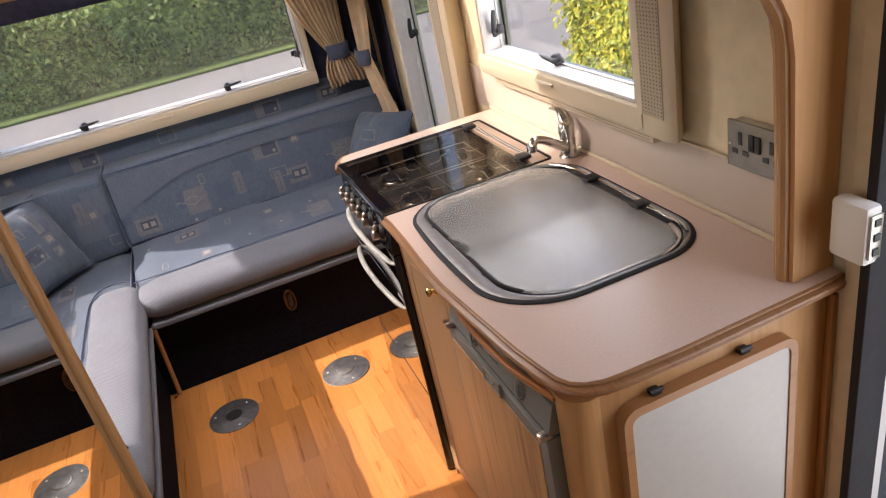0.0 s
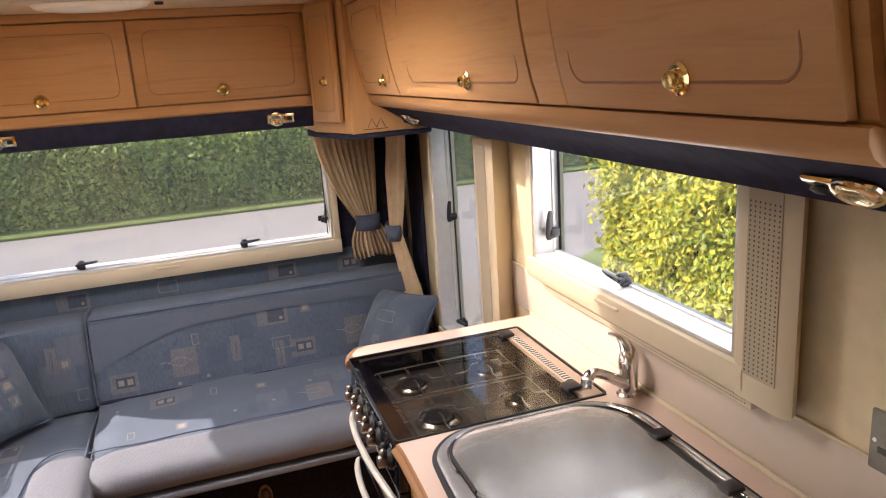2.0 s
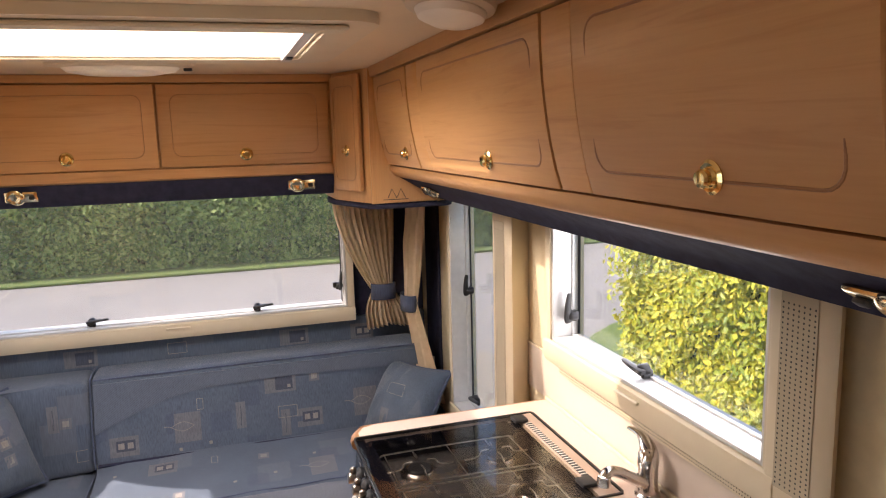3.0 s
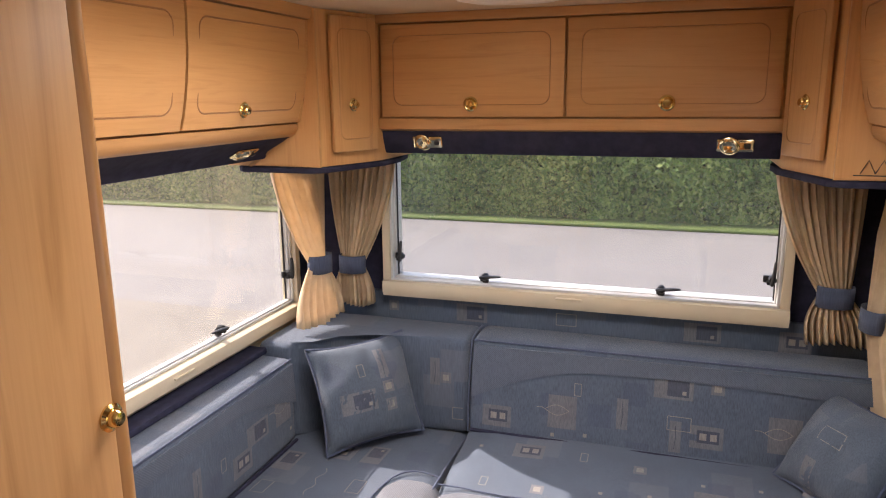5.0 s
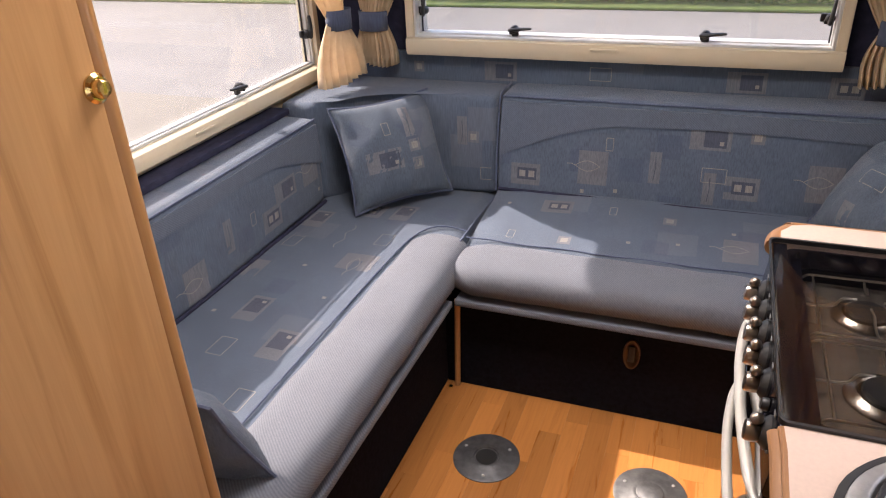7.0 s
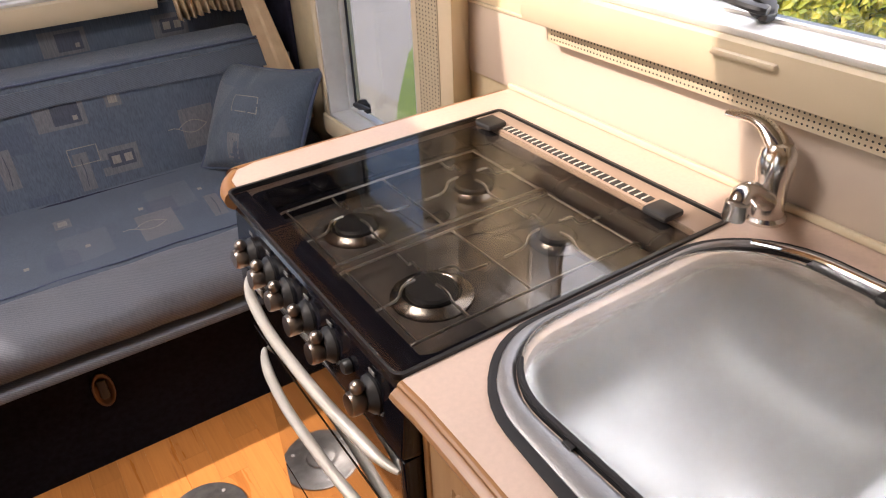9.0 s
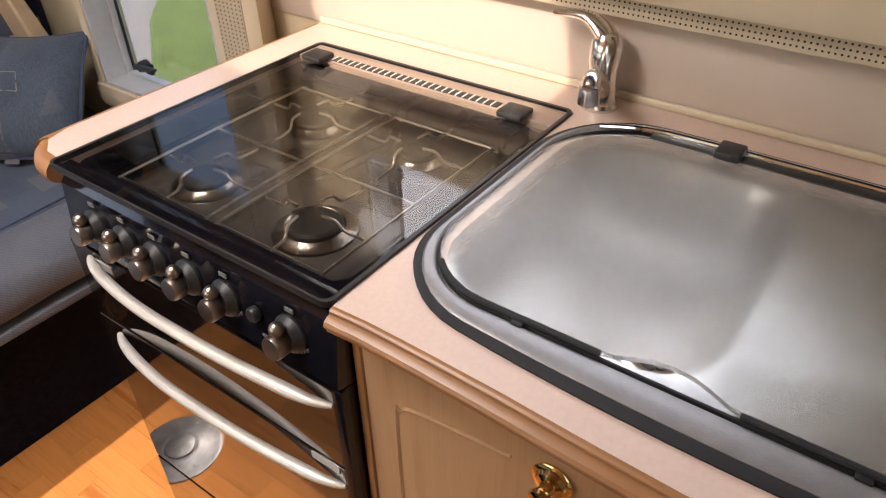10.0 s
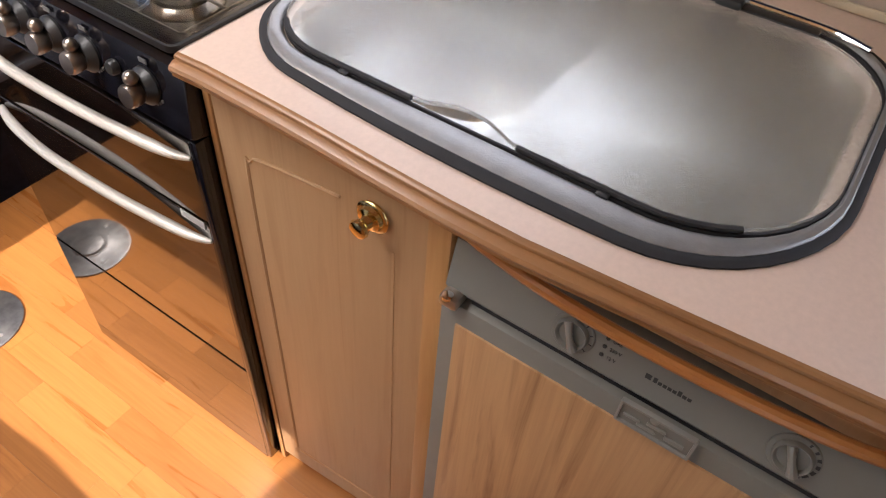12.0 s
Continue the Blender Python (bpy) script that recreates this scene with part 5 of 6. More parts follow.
bm = tube(bmesh.new(), smooth_path([(TX + 0.001, TY - 0.004, WT + 0.086), (TX + 0.003, TY + 0.008, WT + 0.103), (TX + 0.006, TY + 0.038, WT + 0.118), (TX + 0.007, TY + 0.083, WT + 0.114)], 6), [0.0205, 0.0205, 0.0202, 0.02, 0.0195, 0.0188, 0.018, 0.0168, 0.0156, 0.0144, 0.0132, 0.0122, 0.0112, 0.0104, 0.0098, 0.0092, 0.0086, 0.008, 0.0072], 14, flat=0.6)
part("lever", bm, tap_chrome, tp)

# socket
so = thing("wall_socket", (XR, 0.57, 1.09), "brushed metal double power socket on the wall", "socket")
part("back_box", boxed((XR - 0.026, XR - 0.001), (0.502, 0.636), (1.044, 1.128), 0.003), satin, so, "metal surface box")
SF = XR - 0.033
socket_metal = plain("brushed_socket_metal", (0.26, 0.24, 0.215), 0.42, 0.8, 0.08, 50)
part("plate", boxed((SF, XR - 0.0255), (0.498, 0.64), (1.04, 1.132), 0.003), socket_metal, so)
for y, z, w_, h_ in ((0.605, 1.1, 0.0085, 0.024), (0.592, 1.074, 0.014, 0.009), (0.618, 1.074, 0.014, 0.009), (0.53, 1.1, 0.0085, 0.024), (0.517, 1.074, 0.014, 0.009), (0.543, 1.074, 0.014, 0.009)):
    part("pin_hole", boxed((SF - 0.0012, SF + 0.002), (y - w_ / 2, y + w_ / 2), (z - h_ / 2, z + h_ / 2)), dark_ink, so, "", 0)
for y in (0.576, 0.561):
    part("rocker_switch", boxed((SF - 0.0045, SF + 0.001), (y - 0.0065, y + 0.0065), (1.082, 1.114), 0.002), black_plastic, so, "black rocker switch")
part("screw", lathe(bmesh.new(), ((0, 0), (0.0035, 0), (0.003, 0.0012), (0, 0.0014)), (SF - 0.0002, 0.631, 1.086), (-1, 0, 0), 12), steel, so)

# ---- door side ----
bm = bmesh.new()
box(bm, (XR - 0.012, XR - 0.0005), (DOOR[1] + 0.001, 0.384), (0.0, ZC - 0.002), 0.003)
single("trim_door_side", bm, wall_vinyl, "cream board beside the doorway", "trim", kind="structure")
bm = bmesh.new()
box(bm, (XR - 0.022, XR + TH), (DOOR[1] - 0.02, DOOR[1] - 0.0005), (0.0, DOOR[3]), 0.003)
box(bm, (XR - 0.022, XR + TH), (DOOR[0] + 0.0005, DOOR[0] + 0.02), (0.0, DOOR[3]), 0.003)
single("trim_door_seal", bm, rubber, "black rubber seal round the open doorway", "trim", kind="structure")
bm = bmesh.new()
box(bm, (XR + TH + 0.001, XR + TH + 0.03), (DOOR[1] - 0.012, DOOR[1] + 0.06), (-0.05, DOOR[3] + 0.04), 0.004)
box(bm, (XR + TH + 0.001, XR + TH + 0.03), (DOOR[0] - 0.06, DOOR[0] + 0.012), (-0.05, DOOR[3] + 0.04), 0.004)
single("trim_door_frame", bm, white_plastic, "white outer frame of the open doorway", "trim", kind="structure")
lk = thing("door_lock", (XR - 0.03, 0.33, 0.97), "white plastic door catch box beside the doorway", "lock")
part("case", boxed((XR - 0.056, XR - 0.0225), (0.316, 0.384), (0.962, 1.066), 0.008), white_plastic, lk)
part("keep", boxed((XR - 0.05, XR - 0.026), (0.312, 0.3155), (0.975, 1.053), 0.001), satin, lk, "metal keep plate")
for z in (0.988, 1.014, 1.04):
    part("slot", boxed((XR - 0.044, XR - 0.032), (0.31, 0.3118), (z - 0.006, z + 0.006)), dark_ink, lk, "", 0)

# ---- sofa ----
sb = thing("sofa_base", (0.0, 2.6, 0.0), "navy carpeted L-shaped sofa base with a fabric hem", "sofa")
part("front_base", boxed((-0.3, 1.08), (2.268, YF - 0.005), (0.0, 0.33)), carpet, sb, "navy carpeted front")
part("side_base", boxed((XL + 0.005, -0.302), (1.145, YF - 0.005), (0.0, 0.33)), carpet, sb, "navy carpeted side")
part("front_board", boxed((-0.245, 1.085), (2.205, 2.98), (0.331, 0.352), 0.004), blue_twill, sb, "blue fabric hem board")
part("side_board", boxed((XL + 0.004, -0.248), (1.145, 2.2), (0.331, 0.352), 0.004), blue_twill, sb, "blue fabric hem board")
ov = part("finger_latch", lathe(bmesh.new(), ((0, 0), (1, 0), (1, 0.006), (0.86, 0.009), (0.78, 0.004), (0, 0.004)), (0, 0, 0), (0, 0, 1), 32), plain("dark_bronze", (0.1, 0.07, 0.05), 0.35, 0.9, 0.1, 40), sb, "oval dark bronzed ring latch")
for v in ov.data.vertices:
    x, y, z = v.co
    v.co = (0.267 + 0.024 * x, 2.2675 - z, 0.225 + 0.05 * y)
part("latch_lever", boxed((0.257, 0.277), (2.258, 2.2665), (0.2, 0.255), 0.004), black_plastic, ov, "black latch lever")
lg = thing("table_leg", (-0.26, 2.25, 0.0), "slim beech folding leg under the sofa corner", "leg")
part("rod", tube(bmesh.new(), [(-0.262, 2.25, 0.004), (-0.25, 2.245, 0.33)], 0.009, 10), wood_z, lg)


def roll(axis, a0, a1, c, z, rx, rz, name, parent, sign):
    """The padded roll along the seat's front edge."""
    bm = bmesh.new()
    n, m = 48, 18
    rows = []
    for i in range(n + 1):
        a = a0 + (a1 - a0) * i / n
        e = min(i, n - i) / n
        s = min(1.0, (e * 16)) ** 0.5 if e < 0.0625 else 1.0
        s = 0.55 + 0.45 * s
        row = []
        for k in range(m):
            t = 2 * math.pi * k / m
            u = math.copysign(abs(math.cos(t)) ** 0.7, math.cos(t)) * rx * s
            w = math.copysign(abs(math.sin(t)) ** 0.7, math.sin(t)) * rz * s
            row.append(bm.verts.new((a, c + u, z + w) if axis == "x" else (c + u, a, z + w)))
        rows.append(row)
    for p, q in zip(rows, rows[1:]):
        for k in range(m):
            bm.faces.new((p[k], p[(k + 1) % m], q[(k + 1) % m], q[k]))
    bm.faces.new(rows[0]), bm.faces.new(rows[-1][::-1])
    soften(bm, 0.004, 9.0, a0)
    return part(name, bm, blue_twill, parent, "plain blue-grey twill front roll", 60)


# Cushion piping; in navy it draws the shade of a seat crease instead.
def piping_or_crease(pts, parent, r=0.0035, mat=None):
    return part("piping_or_crease", tube(bmesh.new(), pts, r, 6), mat or tie_blue, parent, "dark blue piping or drawn crease shade")


s1 = thing("seat_cushion", (0.4, 2.5, 0.352), "blue patterned seat cushion along the front window", "cushion", "sofa seats")
bm = cushion((-0.272, 1.08), (2.3, 2.86), (0.354, 0.448), 0.025, 0.005, 3.1)
for v in bm.verts:
    v.co.z += 0.135 * max(0.0, v.co.y - 2.4) * (v.co.z > 0.4)
part("pad", bm, blue_motif, s1, "", 60)
roll("x", -0.278, 1.08, 2.303, 0.412, 0.102, 0.058, "front_roll", s1, -1)
piping_or_crease([(-0.272 + 1.34 * i / 20, 2.402 + 0.004 * math.sin(i * 1.7), 0.459) for i in range(21)], s1, 0.0025)
piping_or_crease(smooth_path([(-0.28, 2.79, 0.45), (-0.283, 2.6, 0.456), (-0.282, 2.4, 0.458), (-0.285, 2.25, 0.448), (-0.285, 2.21, 0.41), (-0.282, 2.215, 0.37)], 5), s1)
s2 = thing("seat_cushion", (-0.6, 2.0, 0.352), "blue patterned seat cushion along the side window", "cushion", "sofa seats")
part("pad", cushion((-0.99, -0.285), (1.16, 2.86), (0.354, 0.45), 0.025, 0.005, 5.7), blue_motif, s2, "", 60)
roll("y", 1.16, 2.42, -0.345, 0.413, 0.1, 0.06, "front_roll", s2, 1)
piping_or_crease(smooth_path([(-0.443, 1.2, 0.46), (-0.445, 1.7, 0.461), (-0.443, 2.2, 0.461), (-0.43, 2.36, 0.462), (-0.395, 2.43, 0.464), (-0.345, 2.452, 0.462), (-0.29, 2.455, 0.452)], 6), s2, 0.003)


def backrest(pts, z0, z1, name, label, seed, along, lean=0.0):
    """A back cushion over a plan outline, with padded face and rounded top."""
    t = thing("back_cushion", (*[sum(c) / len(pts) for c in zip(*pts)], z0), label, "cushion", "sofa backs")
    bm = bmesh.new()
    prism(bm, pts, "z", z0, z1)
    bmesh.ops.bevel(bm, geom=bm.edges[:], offset=0.028, segments=4, profile=0.55, affect="EDGES")
    bmesh.ops.triangulate(bm, faces=[f for f in bm.faces if len(f.verts) > 4])
    bmesh.ops.subdivide_edges(bm, edges=[e for e in bm.edges if e.calc_length() > 0.06], cuts=5, use_grid_fill=True)
    soften(bm, 0.005, 6.0, seed)
    for v in bm.verts:
        v.co.y += lean * (v.co.z - z0)
    part("pad", bm, blue_motif, t, "", 60)
    return t


b1 = backrest([(-0.272, 2.722), (0.983, 2.722), (0.983, 2.89), (-0.272, 2.89)], 0.462, 0.806, "back", "long blue patterned back cushion below the front window", 1.0, "x", 0.17)
arc = [(-0.266 + 0.44 * s, 0.605 + 0.125 * math.sin(math.pi / 2 * s)) for s in [i / 12 for i in range(13)]] + [(0.4, 0.737), (0.7, 0.73), (0.978, 0.72)]
bm = prism(bmesh.new(), arc + [(0.975, 0.785), (-0.262, 0.785)], "y", 2.7165, 2.7235)
for v in bm.verts:
    v.co.y += 0.17 * (v.co.z - 0.462)
part("twill_band", bm, band_twill, b1, "plain twill band with a curved lower seam", 0)
piping_or_crease([(-0.262 + 1.235 * i / 16, 2.7825, 0.8) for i in range(17)], b1, 0.0035)
# Navy bar drawn for the crease shade between seat and back.
piping_or_crease([(-0.262 + 1.235 * i / 16, 2.7195, 0.494) for i in range(17)], b1, 0.006, navy)
piping_or_crease(smooth_path([(-0.274, 2.732, 0.48), (-0.276, 2.75, 0.6), (-0.274, 2.782, 0.77), (-0.272, 2.81, 0.806), (-0.272, 2.92, 0.808)], 5), b1)
b2 = backrest([(-0.28, 2.755), (-0.28, 2.96), (-0.985, 2.96), (-0.985, 2.552), (-0.85, 2.552), (-0.82, 2.62), (-0.75, 2.71), (-0.66, 2.75)], 0.453, 0.8, "corner", "curved blue patterned corner back cushion", 2.0, "x")
b3 = backrest([(-0.985, 1.16), (-0.84, 1.16), (-0.84, 2.545), (-0.985, 2.545)], 0.453, 0.76, "side", "long blue patterned back cushion below the side window", 3.0, "y")
bm = bmesh.new()
arc = [(2.54, 0.6)] + [(2.54 - 0.4 * s, 0.6 + 0.095 * math.sin(math.pi / 2 * s)) for s in [i / 10 for i in range(1, 11)]] + [(1.5, 0.69), (1.17, 0.69), (1.17, 0.742), (2.53, 0.742)]
part("twill_band", prism(bm, arc, "x", -0.8425, -0.8355), band_twill, b3, "plain twill band with a curved lower seam", 0)
piping_or_crease([(-0.842, 1.17 + 1.36 * i / 16, 0.757) for i in range(17)], b3, 0.0035)
# The side seat's crease shade, drawn as a navy bar too.
piping_or_crease([(-0.836, 1.17 + 1.36 * i / 16, 0.462) for i in range(17)], b3, 0.006, navy)

# fabric panel between the cushions and the front window, navy corners
single("trim_window_panel", boxed((-0.98, 1.06), (YF - 0.03, YF - 0.001), (0.45, 0.885), 0.004), blue_motif, "dark blue patterned fabric panel below the front window", "panel", kind="structure")
bm = bmesh.new()
box(bm, (WF[1] + 0.031, 1.06), (YF - 0.014, YF - 0.001), (0.886, 1.42), 0.003)
box(bm, (-0.99, WF[0] - 0.031), (YF - 0.014, YF - 0.001), (0.886, 1.42), 0.003)
box(bm, (XL + 0.001, XL + 0.014), (WL[1] + 0.031, YF - 0.015), (0.8, 1.42), 0.003)
box(bm, (XR - 0.014, XR - 0.001), (2.83, YF - 0.015), (0.5, 1.42), 0.003)
single("trim_corner_lining", bm, navy, "navy cloth lining in the window corners", "panel", kind="structure")
single("trim_side_shelf", boxed((XL + 0.001, -0.945), (1.145, 2.55), (0.762, 0.783), 0.004), navy, "dark narrow shelf behind the side cushions", "trim", kind="structure")


def curtain(name_label, top_a, top_b, tie, tie_w, bottom, bot_w, z_tie, z_bot, depth_way, folds, seed):
    """A gathered curtain: hung from a rail, drawn in by a band, flaring below it."""
    t = thing("curtain", ((top_a[0] + top_b[0]) / 2, (top_a[1] + top_b[1]) / 2, z_bot), name_label, "curtain", "cream curtains")
    rnd = random.Random(seed)
    A, B = Vector((*top_a, 0)), Vector((*top_b, 0))
    way = (B - A).normalized()
    C, D = Vector((*tie, 0)), Vector((*bottom, 0))
    dv = Vector((*depth_way, 0))
    bm = bmesh.new()
    n, rows = folds * 10, []
    ph = [rnd.uniform(0, 6.28) for _ in range(4)]
    zs = [1.415 - (1.415 - z_tie) * i / 16 for i in range(17)] + [z_tie - (z_tie - z_bot) * i / 9 for i in range(1, 10)]
    for z in zs:
        if z >= z_tie:
            s = (1.415 - z) / (1.415 - z_tie)
            e = s**1.7
            c = (A + B) / 2 * (1 - e) + C * e
            w = (B - A).length * (1 - e) + tie_w * e
            amp = 0.012 * (1 - e) + 0.005 * e
        else:
            s = (z_tie - z) / (z_tie - z_bot)
            c = C * (1 - s) + D * s
            w = tie_w + (bot_w - tie_w) * math.sin(math.pi / 2 * min(1, s * 1.15))
            amp = 0.005 + 0.017 * s
        row = []
        for k in range(n + 1):
            u = k / n
            f = math.sin(2 * math.pi * folds * u + ph[0] + 0.6 * math.sin(5 * u + ph[1])) + 0.35 * math.sin(2 * math.pi * folds * 2.3 * u + ph[2])
            zz = z - (0.02 * abs(math.sin(3.1 * u + ph[3])) if z == zs[-1] else 0)
            p = c + way * (w * (u - 0.5)) + dv * (amp * f + 0.03 * math.cos(math.pi * (u - 0.5)) * min(1, max(0, (1.415 - z) / 0.2)))
            row.append(bm.verts.new((p.x, p.y, zz)))
        rows.append(row)
    for p, q in zip(rows, rows[1:]):
        for k in range(n):
            bm.faces.new((p[k], p[k + 1], q[k + 1], q[k]))
    cl = part("cloth", bm, curtain_cloth, t, "", 80)
    so_ = cl.modifiers.new("thickness", "SOLIDIFY")
    so_.thickness = 0.0015
    bm = bmesh.new()
    loop_lo, loop_hi = [], []
    for k in range(24):
        a = 2 * math.pi * k / 24
        p = C + way * ((tie_w / 2 + 0.009) * math.cos(a)) + dv * (0.016 + 0.036 * math.sin(a))
        loop_lo.append(bm.verts.new((p.x, p.y, z_tie - 0.034)))
        loop_hi.append(bm.verts.new((p.x + 0.001, p.y, z_tie + 0.034)))
    for k in range(24):
        bm.faces.new((loop_lo[k], loop_lo[(k + 1) % 24], loop_hi[(k + 1) % 24], loop_hi[k]))
    tb = part("tie_band", bm, tie_blue, t, "blue fabric tie-back band", 80)
    tb.modifiers.new("thickness", "SOLIDIFY").thickness = 0.003
    return t


curtain("cream curtain tied back at the front window", (0.665, 2.95), (0.925, 2.95), (0.862, 2.945), 0.09, (0.885, 2.94), 0.19, 1.005, 0.865, (0, -1), 10, 1)
curtain("cream curtain tied back beside the tall window", (0.985, 2.96), (0.985, 2.72), (0.965, 2.83), 0.1, (1.02, 2.72), 0.11, 0.97, 0.58, (-1, 0), 7, 2)
curtain("cream curtain tied back at the front window corner", (-0.605, 2.95), (-0.88, 2.95), (-0.79, 2.945), 0.09, (-0.782, 2.94), 0.16, 1.005, 0.865, (0, -1), 10, 3)
curtain("sunlit cream curtain tied back beside the side window", (-0.95, 2.64), (-0.9, 2.92), (-0.875, 2.8), 0.085, (-0.85, 2.76), 0.24, 1.03, 0.842, (1, 0), 9, 4)


PILLOWS = []


def pillow(place, size, thick, rx, spin, rz, label, mat, seed):
    """A square scatter cushion with pinched corners and piping."""
    t = thing("scatter_cushion", place, label, "cushion", "scatter cushions")
    m = pose(*place, rx, 0, rz) @ pose(0, 0, 0, 0, 0, spin)
    bm = bmesh.new()
    n = 22
    sides = []
    edge = []
    for s in (1, -1):
        rows = []
        for i in range(n + 1):
            row = []
            for j in range(n + 1):
                u, v = 2 * i / n - 1, 2 * j / n - 1
                pin = 1 - 0.1 * (1 - abs(u) ** 2) * abs(v) ** 6 - 0.0
                pin2 = 1 - 0.1 * (1 - abs(v) ** 2) * abs(u) ** 6
                x, y = size / 2 * u * pin2, size / 2 * v * pin
                hgt = thick / 2 * (max(0, 1 - abs(u) ** 2.1) ** 0.62) * (max(0, 1 - abs(v) ** 2.1) ** 0.62)
                w = (0.012 * noise.noise(Vector((x * 12 + seed, y * 12, s * 3.0))) + 0.008 * noise.noise(Vector((x * 34 + seed, y * 20, s * 5.0)))) * (1 - max(abs(u), abs(v)) ** 8)
                row.append(bm.verts.new(m @ Vector((x, y, s * (hgt + w)))))
            rows.append(row)
        for i in range(n):
            for j in range(n):
                bm.faces.new((rows[i][j], rows[i + 1][j], rows[i + 1][j + 1], rows[i][j + 1]))
        if s == 1:
            edge = [rows[i][0].co.copy() for i in range(n)] + [rows[n][j].co.copy() for j in range(n)] + [rows[n - i][n].co.copy() for i in range(n)] + [rows[0][n - j].co.copy() for j in range(n)]
    bmesh.ops.remove_doubles(bm, verts=bm.verts, dist=0.0004)
    part("cover", bm, mat, t, "", 70)
    part("piping_or_crease", tube(bmesh.new(), edge, 0.0045, 6, True), tie_blue, t, "dark blue piping or drawn crease shade")
    PILLOWS.append((t, m, seed))
    return t


blue_plain_motif = fabric("teal_blue_motif_weave", (0.075, 0.1, 0.135), True)
pillow((-0.605, 2.615, 0.637), 0.36, 0.17, 66, 2, 46, "square teal-blue patterned scatter cushion leaning in the sofa corner", blue_plain_motif, 1.0)
pillow((0.87, 2.625, 0.62), 0.32, 0.17, 52, 0, -56, "blue patterned scatter cushion at the sofa end by the window", blue_plain_motif, 4.0)
pillow((-0.44, 1.3, 0.585), 0.3, 0.11, 66, 0, 176, "dark blue scatter cushion leaning on the wardrobe", blue_plain_motif, 8.0)

# ---- woven motifs ----
from mathutils.bvhtree import BVHTree


motif_cream = fabric("woven_cream_motif", (0.25, 0.235, 0.215))
motif_grey = fabric("woven_grey_motif", (0.14, 0.145, 0.165))
motif_dark = fabric("woven_dark_motif", (0.055, 0.066, 0.095))


def motifs(pad, base, u_way, v_way, n_way, items):
    """Lays woven bars, squares, outlines and leaves on a cushion's face; items are (kind, u, v)."""
    me = pad.data
    tree = BVHTree.FromPolygons([v.co.copy() for v in me.vertices], [tuple(p.vertices) for p in me.polygons])
    bms = {"cream": bmesh.new(), "grey": bmesh.new(), "dark": bmesh.new()}
    base, u_way, v_way, n_way = Vector(base), Vector(u_way), Vector(v_way), Vector(n_way)

    def at(u, v, lift):
        p = base + u_way * u + v_way * v
        hit = tree.ray_cast(p + n_way * 0.15, -n_way, 0.4)
        return (hit[0] if hit[0] is not None else p) + n_way * lift

    def patch(color, u0, u1, v0, v1, lift=0.0008):
        bm = bms[color]
        nu, nv = max(1, int((u1 - u0) / 0.012)), max(1, int((v1 - v0) / 0.012))
        rows = [[bm.verts.new(at(u0 + (u1 - u0) * i / nu, v0 + (v1 - v0) * j / nv, lift)) for j in range(nv + 1)] for i in range(nu + 1)]
        for i in range(nu):
            for j in range(nv):
                bm.faces.new((rows[i][j], rows[i + 1][j], rows[i + 1][j + 1], rows[i][j + 1]))

    def line(pts, w=0.0011, color="cream", lift=0.0012):
        bm = bms[color]
        last = None
        for i, (u, v) in enumerate(pts):
            a, b = pts[max(0, i - 1)], pts[min(len(pts) - 1, i + 1)]
            d = Vector((b[0] - a[0], b[1] - a[1])).normalized()
            pair = [bm.verts.new(at(u - d.y * w * s, v + d.x * w * s, lift)) for s in (1, -1)]
            if last:
                bm.faces.new((last[0], last[1], pair[1], pair[0]))
            last = pair

    def frame_line(u0, u1, v0, v1):
        for a, b in (((u0, v0), (u1, v0)), ((u1, v0), (u1, v1)), ((u1, v1), (u0, v1)), ((u0, v1), (u0, v0))):
            line([(a[0] + (b[0] - a[0]) * k / 4, a[1] + (b[1] - a[1]) * k / 4) for k in range(5)])

    def leaf(u, v, s):
        top = [(u - s + 2 * s * k / 10, v + 0.42 * s * math.sin(math.pi * k / 10)) for k in range(11)]
        low = [(u - s + 2 * s * k / 10, v - 0.42 * s * math.sin(math.pi * k / 10)) for k in range(11)]
        line(top), line(low)
        line([(u - 1.7 * s, v + 0.1 * s), (u - 1.3 * s, v + 0.12 * s), (u - s, v)])

    for kind, u, v in items:
        if kind == "pair":
            patch("grey", u - 0.055, u + 0.045, v - 0.038, v + 0.034, 0.0005)
            patch("dark", u - 0.033, u + 0.033, v - 0.02, v + 0.02)
            patch("cream", u - 0.026, u - 0.005, v - 0.011, v + 0.011, 0.0013)
            patch("cream", u + 0.006, u + 0.026, v - 0.011, v + 0.011, 0.0013)
        elif kind == "leaf":
            patch("grey", u - 0.03, u + 0.065, v - 0.06, v + 0.05, 0.0004)
            leaf(u, v, 0.04)
        elif kind == "bar":
            patch("grey", u - 0.018, u + 0.018, v - 0.05, v + 0.05)
            line([(u - 0.002, v - 0.04), (u + 0.002, v), (u, v + 0.035)], color="dark", lift=0.0016)
        elif kind == "frame":
            frame_line(u - 0.011, u + 0.011, v - 0.02, v + 0.02)
        elif kind == "wide":
            frame_line(u - 0.036, u + 0.036, v - 0.022, v + 0.022)
        elif kind == "dark":
            patch("grey", u - 0.075, u + 0.045, v - 0.034, v + 0.034, 0.0004)
            patch("dark", u - 0.034, u + 0.032, v - 0.025, v + 0.025)
            patch("cream", u + 0.012, u + 0.024, v - 0.018, v - 0.006, 0.0013)
        elif kind == "square":
            patch("grey", u - 0.02, u + 0.02, v - 0.02, v + 0.02)
